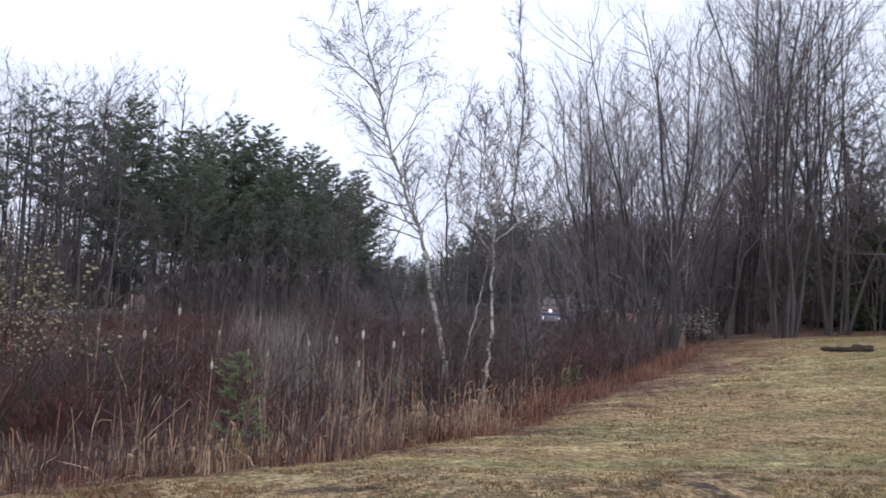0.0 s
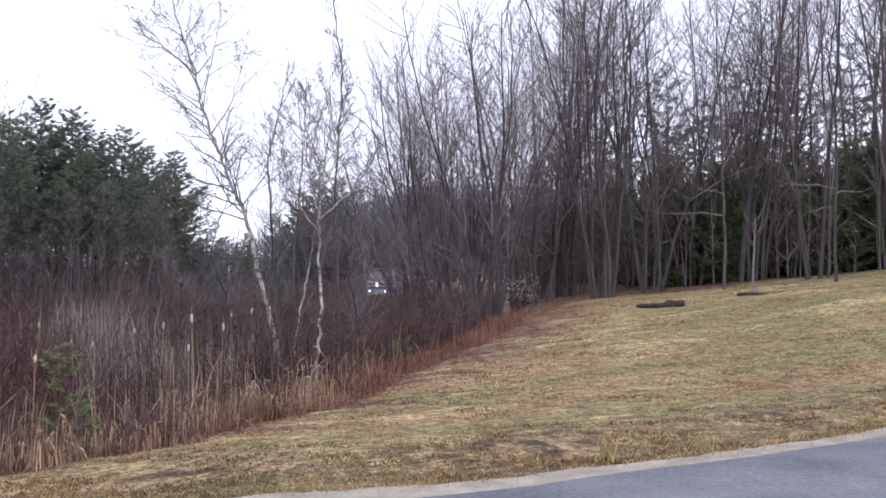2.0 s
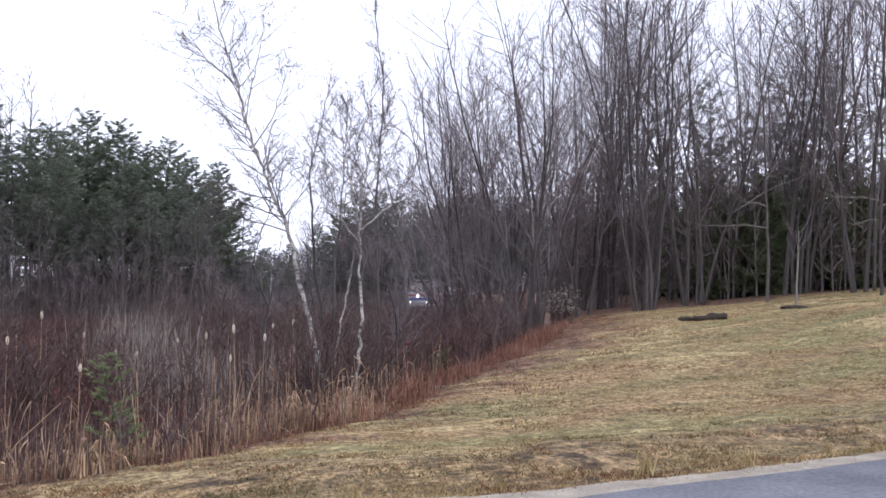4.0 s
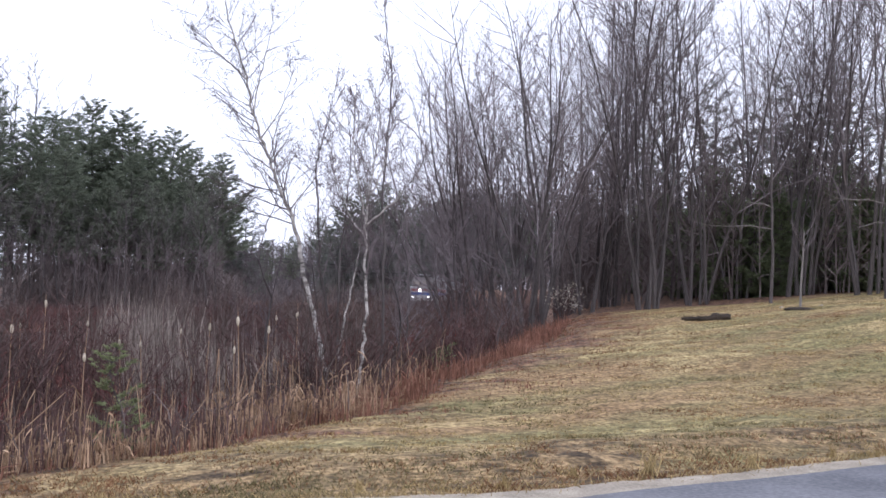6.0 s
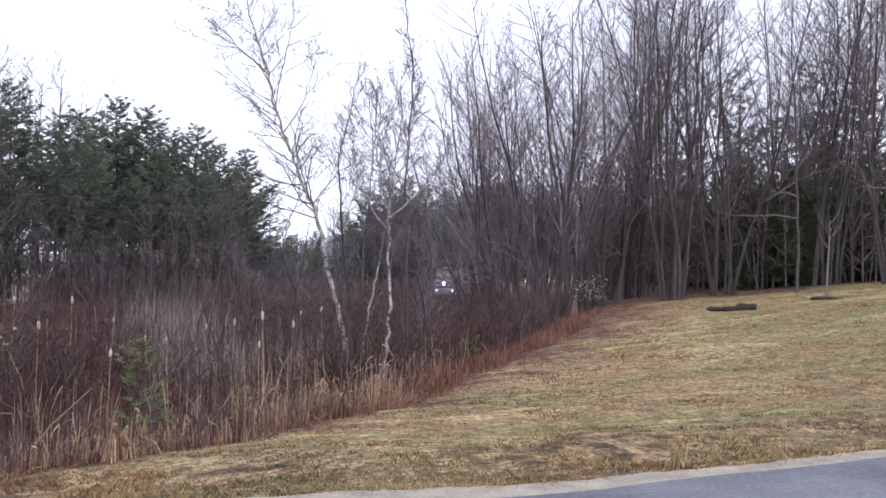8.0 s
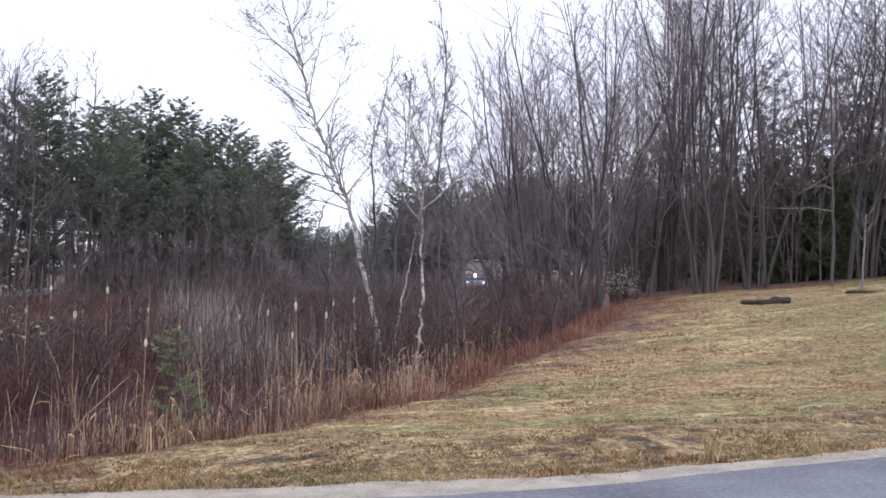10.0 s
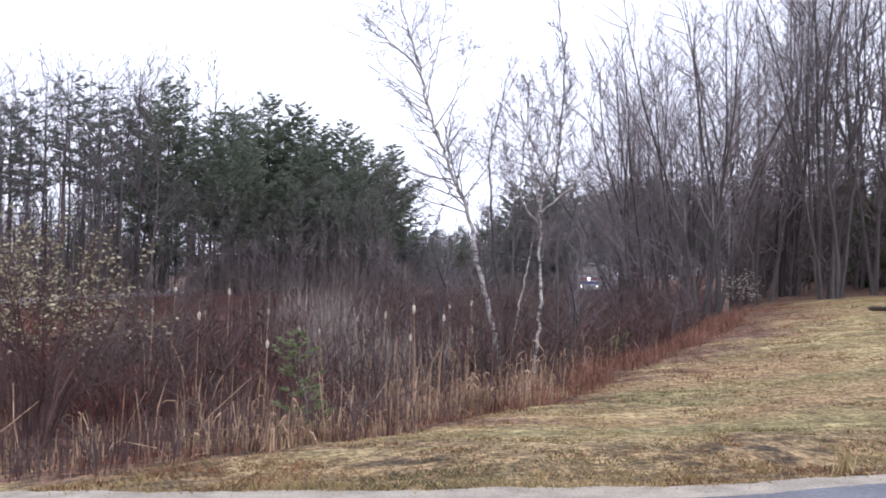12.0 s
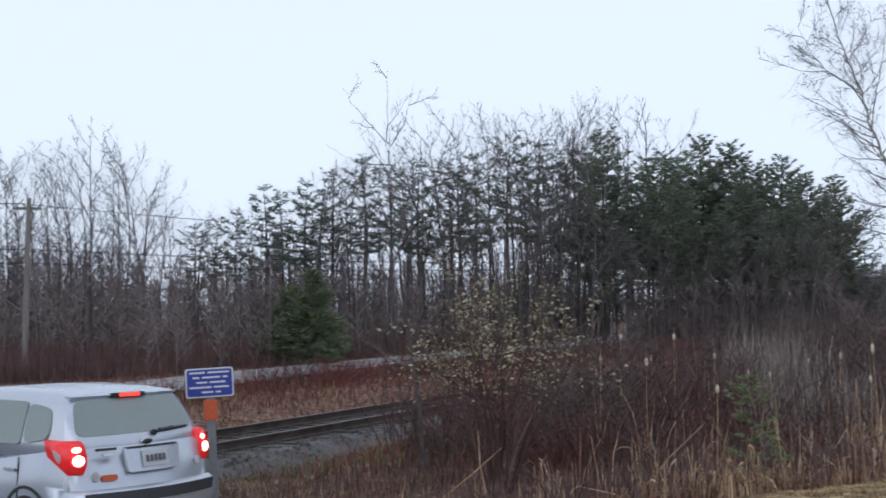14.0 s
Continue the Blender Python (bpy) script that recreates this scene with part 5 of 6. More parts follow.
# ---- parked car ----
def build_car():
    car = tagged(new("car"), "silver-blue compact estate car waiting on the road with brake lights lit", "car")
    # half widths and heights of the shell at stations from the tail forwards
    shell = ((0.0, 0.80, 0.42, 0.70), (0.05, 0.85, 0.34, 0.80), (0.12, 0.87, 0.32, 1.1), (0.5, 0.895, 0.30, 1.12), (1.4, 0.90, 0.28, 1.0), (2.6, 0.90, 0.28, 0.98), (3.5, 0.89, 0.28, 0.95), (4.1, 0.86, 0.30, 0.88), (4.4, 0.78, 0.34, 0.78), (4.52, 0.66, 0.42, 0.66))
    rings = []
    for y, w, lo, hi in shell:
        mid = lo + (hi - lo) * 0.55
        rings.append([Vector(p) for p in ((-w * .88, y, lo), (-w * .98, y, lo + .1), (-w, y, mid), (-w * .97, y, hi - .08), (-w * .9, y, hi), (w * .9, y, hi), (w * .97, y, hi - .08), (w, y, mid), (w * .98, y, lo + .1), (w * .88, y, lo))])
    bm = bmesh.new()
    loft(bm, rings)
    bmesh.ops.bevel(bm, geom=[e for e in bm.edges if e.calc_face_angle(0) > 0.5], offset=0.025, segments=2, affect="EDGES")
    part("body", bm, SILVER_PAINT, car, "silver-blue painted body", True)
    bm = bmesh.new()
    cab = ((0.13, 0.84, 1.0), (0.2, 0.84, 1.17), (0.37, 0.765, 1.40), (0.475, 0.70, 1.545), (0.60, 0.655, 1.602))
    rings = []
    for y, w, z in cab:
        front = np.interp(z, (0.98, 1.42, 1.58, 1.655), (3.45, 2.72, 2.45, 2.2))
        rings.append([Vector(p) for p in ((-w, y + .05, z), (-w * .85, y, z), (w * .85, y, z), (w, y + .05, z), (w, 1.6, z + (0.02 if z > 1.55 else 0)), (w * .98, front - .1, z), (w * .8, front, z), (-w * .8, front, z), (-w * .98, front - .1, z), (-w, 1.6, z + (0.02 if z > 1.55 else 0)))])
    rings.append([p * 1 + Vector((-p.x * 0.25, (1.4 - p.y) * 0.18, 0.035)) for p in rings[-1]])
    loft(bm, rings)
    bmesh.ops.bevel(bm, geom=[e for e in bm.edges if e.calc_face_angle(0) > 0.45], offset=0.02, segments=2, affect="EDGES")
    part("cabin_shell", bm, SILVER_PAINT, car, "silver-blue painted roof and pillars", True)
    # rear window, tilted with the tailgate
    bm = bmesh.new()
    slab(bm, rounded(((-0.72, 0.235, 1.205), (0.72, 0.235, 1.205), (0.62, 0.468, 1.545), (-0.62, 0.468, 1.545)), 0.1), 0.024)
    part("rear_window", bm, CAR_GLASS, car, "rear window with the sky's reflection put into its grey")
    for s in (-1, 1):
        bm = bmesh.new()
        slab(bm, rounded(((s * 0.842, 0.48, 1.19), (s * 0.842, 1.0, 1.13), (s * 0.715, 1.05, 1.52), (s * 0.73, 0.6, 1.47)), 0.12), 0.045)
        part("quarter_window", bm, CAR_GLASS, car, "dark side glass")
        bm = bmesh.new()
        slab(bm, rounded(((s * 0.845, 1.04, 1.12), (s * 0.845, 1.98, 1.10), (s * 0.71, 1.98, 1.535), (s * 0.714, 1.08, 1.53)), 0.06), 0.045)
        part("side_window", bm, CAR_GLASS, car, "dark side glass")
        bm = bmesh.new()
        slab(bm, rounded(((s * 0.845, 2.06, 1.10), (s * 0.845, 2.95, 1.08), (s * 0.73, 2.48, 1.46), (s * 0.71, 2.06, 1.535)), 0.06), 0.045)
        part("side_window", bm, CAR_GLASS, car, "dark side glass")
        bm = bmesh.new()
        box(bm, s * 0.9 - 0.012, s * 0.9 + 0.012, 1.05, 1.25, 0.86, 0.89, 0.006)
        part("door_handle", bm, SILVER_PAINT, car)
        bm = bmesh.new()
        slab(bm, ((s * 0.905, 1.02, 0.4), (s * 0.905, 1.035, 0.4), (s * 0.88, 1.035, 1.0), (s * 0.88, 1.02, 1.0)), 0.01)
        part("door_seam", bm, BLACK_PLASTIC, car)
        # tail lamp round the corner
        lamp = tagged(new("tail_light"), "lit red tail lamp")
        lamp.parent = car
        bm = bmesh.new()
        loft(bm, [[Vector(p) for p in ((s * x0, y0, z), (s * x1, y1, z), (s * (x1 + .012), y1 + .3, z + up), (s * (x0 - .02), y0 + .1, z))] for z, x0, y0, x1, y1, up in ((0.87, 0.74, 0.03, 0.86, 0.075, 0.12), (0.95, 0.71, 0.03, 0.9, 0.085, 0.09), (1.05, 0.7, 0.05, 0.91, 0.1, 0.07), (1.14, 0.7, 0.1, 0.9, 0.15, 0.04), (1.18, 0.71, 0.15, 0.87, 0.21, 0.015))])
        part("lens", bm, RED_LENS, lamp, "glowing red lens", True)
        bm = bmesh.new()
        bmesh.ops.create_uvsphere(bm, u_segments=12, v_segments=8, radius=0.055, matrix=Matrix.Translation((s * 0.78, 0.04, 1.0)) @ Matrix.Diagonal((1, .5, 1, 1)))
        part("brake_bulb", bm, BRAKE_GLOW, lamp, "bright lit brake lamp", True)
        bm = bmesh.new()
        bmesh.ops.create_uvsphere(bm, u_segments=10, v_segments=6, radius=0.03, matrix=Matrix.Translation((s * 0.775, 0.088, 1.1)) @ Matrix.Diagonal((1.5, .5, 1, 1)))
        part("upper_bulb", bm, BRAKE_GLOW, lamp, "bright lit lamp", True)
        bm = bmesh.new()
        slab(bm, rounded(((s * 0.918, 0.1, 0.98), (s * 0.922, 0.18, 1.03), (s * 0.922, 0.25, 1.11), (s * 0.918, 0.1, 1.06)), 0.02), 0.012)
        part("clear_lens", bm, CLEAR_LENS, lamp, "clear reversing lens")
        # pale bumper corner
        bm = bmesh.new()
        slab(bm, rounded(((s * 0.83, 0.015, 0.46), (s * 0.87, 0.08, 0.5), (s * 0.88, 0.11, 0.66), (s * 0.80, 0.015, 0.64)), 0.03), 0.035)
        part("bumper_corner", bm, SILVER_PAINT, car)
    # bumper, tailgate pieces
    bm = bmesh.new()
    loft(bm, [[Vector(p) for p in ((-w, y + .14, z), (-w * .93, y, z), (w * .93, y, z), (w, y + .14, z), (w * .98, y + .4, z), (-w * .98, y + .4, z))] for z, w, y in ((0.30, 0.80, 0.05), (0.40, 0.87, -0.05), (0.57, 0.885, -0.09), (0.68, 0.88, -0.07), (0.72, 0.86, -0.01))])
    part("bumper", bm, SILVER_PAINT, car, "silver-blue rear bumper", True)
    bm = bmesh.new()
    slab(bm, rounded(((-0.74, -0.098, 0.585), (0.74, -0.098, 0.585), (0.79, -0.075, 0.69), (-0.79, -0.075, 0.69)), 0.03), 0.03)
    part("bumper_insert", bm, BLACK_PLASTIC, car, "dark lower bumper strip")
    bm = bmesh.new()
    slab(bm, rounded(((-0.31, 0.02, 0.85), (0.31, 0.02, 0.85), (0.34, 0.075, 1.085), (-0.34, 0.075, 1.085)), 0.03), 0.03)
    part("plate_recess", bm, SILVER_PAINT, car, "pale panel round the number plate")
    bm = bmesh.new()
    box(bm, -0.31, 0.31, 0.05, 0.11, 1.07, 1.092, 0.008)
    part("tailgate_grip", bm, BLACK_PLASTIC, car, "dark grip strip above the plate")
    plate = part("number_plate", (lambda b: (slab(b, ((-0.155, 0.002, 0.895), (0.155, 0.002, 0.895), (0.155, 0.034, 1.045), (-0.155, 0.034, 1.045)), 0.012), b)[1])(bmesh.new()), PLATE, car, "pale plate with plain dark bars")
    for x in (-0.1, -0.05, 0.0, 0.05, 0.1):
        bm = bmesh.new()
        slab(bm, ((x - .016, 0.0035, 0.94), (x + .016, 0.0035, 0.94), (x + .016, 0.017, 1.005), (x - .016, 0.017, 1.005)), 0.008)
        part("bar", bm, INK, plate)
    bm = bmesh.new()
    bmesh.ops.create_uvsphere(bm, u_segments=16, v_segments=8, radius=1, matrix=Matrix.Translation((0.0, 0.165, 1.125)) @ Matrix.Diagonal((0.075, 0.02, 0.04, 1)))
    part("badge", bm, CHROME, car, "dark oval badge with chrome rim", True)
    bm = bmesh.new()
    bmesh.ops.create_uvsphere(bm, u_segments=16, v_segments=8, radius=1, matrix=Matrix.Translation((0.0, 0.148, 1.124)) @ Matrix.Diagonal((0.055, 0.012, 0.026, 1)))
    part("badge_field", bm, BLACK_PLASTIC, car, "", True)
    for x, z, w, h, m, lab in ((-0.5, 0.82, 0.075, 0.028, SIGN_ORANGE, "faded red oval sticker"), (-0.63, 0.84, 0.025, 0.045, CLEAR_LENS, "small pale sticker"), (0.62, 0.88, 0.03, 0.04, SIGN_WHITE, "small white sticker"), (-0.52, 1.09, 0.1, 0.012, BLACK_PLASTIC, "dark lettering strip"), (-0.5, 1.04, 0.06, 0.012, CHROME, "lettering strip")):
        bm = bmesh.new()
        slab(bm, rounded(((x - w, 0.012 + 0.1 * (z - .7), z - h), (x + w, 0.012 + 0.1 * (z - .7), z - h), (x + w, 0.016 + 0.1 * (z - .7), z + h), (x - w, 0.016 + 0.1 * (z - .7), z + h)), h * .8), 0.024)
        part("sticker", bm, m, car, lab)
    bm = bmesh.new()
    rod(bm, (0.12, 0.205, 1.2), (0.4, 0.225, 1.235), 0.013)
    rod(bm, (0.2, 0.212, 1.215), (0.62, 0.222, 1.225), 0.022, 0.012)
    rod(bm, (0.12, 0.215, 1.2), (0.12, 0.18, 1.2), 0.03)
    part("wiper", bm, BLACK_PLASTIC, car, "black rear wiper")
    spoiler = part("spoiler", (lambda b: (loft(b, [[Vector(p) for p in ((-w, y0, z), (w, y0, z), (w * .98, 0.75, z + .01), (-w * .98, 0.75, z + .01))] for z, w, y0 in ((1.555, 0.63, 0.5), (1.585, 0.64, 0.465), (1.604, 0.61, 0.52))]), b)[1])(bmesh.new()), SILVER_PAINT, car)
    bm = bmesh.new()
    box(bm, -0.2, 0.2, 0.428, 0.51, 1.56, 1.602, 0.008)
    part("lamp_housing", bm, BLACK_PLASTIC, spoiler)
    bm = bmesh.new()
    box(bm, -0.13, 0.13, 0.415, 0.48, 1.564, 1.6, 0.01)
    part("high_brake_light", bm, STOP_GLOW, spoiler, "lit red high brake light")
    for s in (-1, 1):
        for y in (0.88, 3.55):
            wheel = new("wheel")
            wheel.parent = car
            bm = bmesh.new()
            rod(bm, (s * 0.68, y, 0.34), (s * 0.9, y, 0.34), 0.34, n=28)
            bmesh.ops.bevel(bm, geom=[e for e in bm.edges if e.calc_face_angle(0) > 1], offset=0.04, segments=2, affect="EDGES")
            part("tyre", bm, TYRE, wheel, "", True)
            bm = bmesh.new()
            rod(bm, (s * 0.8, y, 0.34), (s * 0.905, y, 0.34), 0.2, 0.22, n=24)
            for k in range(5):
                a = 2 * math.pi * k / 5
                rod(bm, (s * 0.912, y, 0.34), (s * 0.905, y + 0.2 * math.cos(a), 0.34 + 0.2 * math.sin(a)), 0.03, 0.02, 6)
            part("rim", bm, ALLOY, wheel, "alloy rim")
            # black ring painted in for the shade between body and tyre
            bm = bmesh.new()
            ring = [[Vector((s * 0.905, y + q * math.cos(a), 0.34 + q * math.sin(a))) for a in np.linspace(-0.25, math.pi + 0.25, 17)] for q in (0.365, 0.395)]
            for j in range(16):
                bm.faces.new([bm.verts.new(p) for p in (ring[0][j], ring[0][j + 1], ring[1][j + 1], ring[1][j])])
            bmesh.ops.remove_doubles(bm, verts=bm.verts[:], dist=1e-4)
            bmesh.ops.solidify(bm, geom=bm.faces[:], thickness=0.025)
            part("wheel_arch", bm, BLACK_PLASTIC, car, "black ring for the shaded gap round the wheel")
    # the tail is curved in plan: its corners lie further forward than its middle
    for ob in car.children_recursive:
        if ob.type != "MESH" or ob.name.split(".")[0] in ("tyre", "rim", "wheel_arch"):
            continue
        bm = bmesh.new()
        bm.from_mesh(ob.data)
        if max(v.co.x for v in bm.verts) - min(v.co.x for v in bm.verts) > 0.5:
            for x in (-0.72, -0.54, -0.36, -0.18, 0.0, 0.18, 0.36, 0.54, 0.72):
                bmesh.ops.bisect_plane(bm, geom=bm.verts[:] + bm.edges[:] + bm.faces[:], plane_co=(x, 0, 0), plane_no=(1, 0, 0))
        for v in bm.verts:
            v.co.y += 0.2 * (v.co.x / 0.9) ** 2 * max(0.0, 1 - max(v.co.y, 0.0) / 0.9)
        bm.to_mesh(ob.data)
        bm.free()
    return car


CAR_AT, CAR_TURN = (-7.4, 9.55), 76
build_car().matrix_basis = pose(CAR_AT[0], CAR_AT[1], float(road_z(CAR_AT[0] - 1)) + 0.035, 0, 0, CAR_TURN)

# ---- blue notice by the crossing ----
notice = tagged(new("notice_sign"), "blue metal notice with white border on a steel post", "sign")
bm = bmesh.new()
slab(bm, rounded(((-0.29, 0, 1.30), (0.29, 0, 1.30), (0.29, 0, 1.66), (-0.29, 0, 1.66)), 0.03), 0.006)
part("border", bm, SIGN_WHITE, notice, "white sign border")
bm = bmesh.new()
slab(bm, rounded(((-0.272, -0.006, 1.318), (0.272, -0.006, 1.318), (0.272, -0.006, 1.642), (-0.272, -0.006, 1.642)), 0.025), 0.004)
field = part("field", bm, SIGN_BLUE, notice, "blue sign face")
for z, spans in ((1.605, ((-0.24, -0.05), (-0.02, 0.24))), (1.545, ((-0.2, -0.12), (-0.09, 0.13), (0.16, 0.22))), (1.485, ((-0.16, -0.03), (0.0, 0.19))), (1.425, ((-0.25, 0.02), (0.05, 0.23))), (1.365, ((-0.1, 0.04), (0.07, 0.13)))):
    for a, b in spans:
        bm = bmesh.new()
        box(bm, a, b, -0.0115, -0.0075, z - 0.011, z + 0.011)
        part("text_bar", bm, SIGN_WHITE, field)
bm = bmesh.new()
slab(bm, rounded(((-0.085, -0.01, 1.02), (0.085, -0.01, 1.02), (0.085, -0.01, 1.27), (-0.085, -0.01, 1.27)), 0.03), 0.006)
part("marker_tag", bm, SIGN_ORANGE, notice, "weathered orange tag")
bm = bmesh.new()
box(bm, -0.032, 0.032, 0.012, 0.03, -0.9, 1.64, 0.004)
box(bm, -0.05, -0.028, 0.018, 0.036, -0.9, 1.64, 0.003)
box(bm, 0.028, 0.05, 0.018, 0.036, -0.9, 1.64, 0.003)
part("post", bm, GALV, notice, "grey steel channel post")
notice.matrix_basis = pose(-7.78, 11.1, float(ground_z(-7.78, 11.1)) + 0.3, 0, -2.5, 34) @ Matrix.Scale(0.92, 4)


# ---- train ----
def tube_body(bm, profile, y0, y1):
    rings = [[Vector((x, y0, z)) for x, z in profile], [Vector((x, y1, z)) for x, z in profile]]
    loft(bm, rings)


def mirror(half):
    return list(half) + [(-x, z) for x, z in reversed(half)]


def truck(parent, y, n=2, gauge=0.75):
    t = tagged(new("truck"), "dark steel wheel truck")
    t.parent = parent
    bm = bmesh.new()
    for s in (-1, 1):
        box(bm, s * 1.02 - 0.08, s * 1.02 + 0.08, y - 1.9, y + 1.9, 0.45, 0.75, 0.04)
        box(bm, s * 1.02 - 0.12, s * 1.02 + 0.12, y - 0.5, y + 0.5, 0.3, 0.6, 0.05)
    box(bm, -1.0, 1.0, y - 0.3, y + 0.3, 0.45, 0.85, 0.04)
    part("truck_frame", bm, LOCO_DARK, t)
    for k in range(n):
        for s in (-1, 1):
            yy = y + (k - (n - 1) / 2) * 2.7
            bm = bmesh.new()
            rod(bm, (s * gauge - 0.07, yy, 0.46), (s * gauge + 0.07, yy, 0.46), 0.46, n=20)
            part("wheel", bm, LOCO_DARK, t)


def build_locomotive():
    loco = tagged(new("locomotive"), "silver diesel locomotive with red, white and blue stripes and lit headlamps", "locomotive", "train")
    side = ((1.52, 1.1), (1.55, 1.3), (1.55, 3.75), (1.5, 3.9), (0.85, 4.55))
    bm = bmesh.new()
    tube_body(bm, mirror(side[:4]), 3.0, 17.0)
    part("hood", bm, LOCO_SILVER, loco, "dirty silver body side")
    bm = bmesh.new()
    tube_body(bm, mirror(((1.5, 3.9), (1.49, 3.94), (0.85, 4.58), (0.4, 4.64))), 3.0, 16.9)
    roof = part("roof", bm, LOCO_ROOF, loco, "pale grey sloped roof")
    for y0, y1 in ((4.4, 6.2), (8.6, 10.2), (11.0, 15.8)):
        for s in (-1, 1):
            bm = bmesh.new()
            slab(bm, ((s * 1.42, y0, 4.02), (s * 1.42, y1, 4.02), (s * 0.95, y1, 4.5), (s * 0.95, y0, 4.5)), 0.06)
            part("roof_grille", bm, LOCO_DARK, roof, "dark roof grille")
    bm = bmesh.new()
    rings = []
    for y, w, top in ((1.15, 1.42, 2.9), (1.75, 1.48, 3.85), (2.0, 1.5, 4.2), (3.0, 1.55, 4.3)):
        rings.append([Vector((x, y, z)) for x, z in mirror(((w, 1.1), (w, 2.6), (w, top - 0.25), (w * .88, top), (0.5, top + 0.06)))])
    loft(bm, rings)
    cab = part("cab", bm, LOCO_BROWN, loco, "grey-brown cab")
    # brown base colour stands in for what the windscreen mirrors
    for a, b in ((-1.25, -0.08), (0.08, 1.25)):
        bm = bmesh.new()
        slab(bm, rounded(((a, 1.17, 3.0), (b, 1.17, 3.0), (b * .97, 1.6, 3.68), (a * .97, 1.6, 3.68)), 0.08), 0.06)
        part("windscreen", bm, plain("reflection_brown_glass", (0.24, 0.2, 0.17), 0.12, bump=0), cab, "windscreen with a brownish reflection put into its colour")
    for s in (-1, 1):
        bm = bmesh.new()
        slab(bm, ((s * 1.55, 2.1, 3.0), (s * 1.55, 2.75, 3.0), (s * 1.55, 2.75, 3.6), (s * 1.53, 2.1, 3.6)), 0.06)
        part("cab_window", bm, COACH_GLASS, cab, "dark cab window")
        bm = bmesh.new()
        slab(bm, ((s * 1.57, 3.2, 1.3), (s * 1.57, 3.85, 1.3), (s * 1.57, 3.85, 3.5), (s * 1.57, 3.2, 3.5)), 0.05)
        part("cab_door", bm, LOCO_DARK, loco, "dark cab door panel")
    bm = bmesh.new()
    for x in (-0.9, 0.0, 0.9):
        box(bm, x - 0.38, x + 0.38, 1.75, 2.1, 4.24, 4.46, 0.03)
    box(bm, -1.3, 1.3, 1.9, 3.0, 4.3, 4.52, 0.06)
    part("number_box", bm, LOCO_DARK, cab, "dark roof boxes over the cab")
    # nose
    bm = bmesh.new()
    rings = []
    for y, w, top in ((0.0, 1.32, 2.82), (0.25, 1.46, 2.9), (1.4, 1.5, 2.98)):
        rings.append([Vector((x, y, z)) for x, z in mirror(((w, 1.0), (w, 2.7), (w * .97, top), (0.4, top + .02)))])
    loft(bm, rings)
    nose = part("nose", bm, LOCO_SILVER, loco, "silver front nose")
    for z0, z1, m, nm in ((2.62, 2.8, STRIPE_WHITE, "white_stripe"), (2.36, 2.6, STRIPE_RED, "red_stripe"), (2.16, 2.34, STRIPE_WHITE, "white_stripe"), (1.82, 2.14, STRIPE_BLUE, "blue_stripe"), (1.1, 1.8, STRIPE_WHITE, "white_apron")):
        bm = bmesh.new()
        box(bm, -1.3, 1.3, -0.025, 0.05, z0, z1, 0.008)
        part(nm, bm, m, nose)
    for z0, z1, m, nm in ((2.36, 2.6, STRIPE_RED, "red_stripe"), (2.16, 2.34, STRIPE_WHITE, "white_stripe"), (1.84, 2.14, STRIPE_BLUE, "blue_stripe")):
        for s in (-1, 1):
            bm = bmesh.new()
            slab(bm, ((s * 1.49, 0.3, z0), (s * 1.57, 3.0, z0), (s * 1.57, 3.0, z1), (s * 1.49, 0.3, z1)), 0.03)
            part(nm, bm, m, nose)
            bm = bmesh.new()
            box(bm, s * 1.565 - 0.012, s * 1.565 + 0.012, 3.0, 16.95, z0, z1)
            part(nm, bm, m, loco)
    for x, z, r, nm in ((-0.1, 2.45, 0.2, "headlight"), (-1.08, 1.5, 0.13, "ditch_light"), (1.08, 1.5, 0.13, "ditch_light")):
        bm = bmesh.new()
        bmesh.ops.create_uvsphere(bm, u_segments=14, v_segments=8, radius=r, matrix=Matrix.Translation((x, -0.03, z)) @ Matrix.Diagonal((0.9, 0.4, 1.35 if nm == "headlight" else 1, 1)))
        part(nm, bm, HEADLAMP, nose, "brightly lit white lamp", True)
    bm = bmesh.new()
    loft(bm, [[Vector((x, y, z)) for x, y in ((-w, -0.1 + d), (w, -0.1 + d), (w, 1.0), (-w, 1.0))] for z, w, d in ((0.25, 1.1, 0.25), (0.7, 1.3, 0.0), (1.0, 1.3, 0.05))])
    part("pilot", bm, LOCO_DARK, loco, "dark pilot plate")
    bm = bmesh.new()
    box(bm, -1.2, 1.2, 6.2, 11.2, 0.35, 1.15, 0.15)
    part("fuel_tank", bm, LOCO_DARK, loco)
    bm = bmesh.new()
    box(bm, 1.555, 1.58, 9.6, 12.8, 2.95, 3.4)
    part("emblem_panel", bm, LOCO_DARK, loco, "dark plain emblem on the side")
    for y in (5.4, 7.2, 13.4, 15.2):
        bm = bmesh.new()
        box(bm, 1.553, 1.572, y - 0.5, y + 0.5, 2.75, 3.6)
        part("side_grille", bm, LOCO_BROWN, loco, "louvred side grille")
    truck(loco, 3.2)
    truck(loco, 13.8)
    return loco


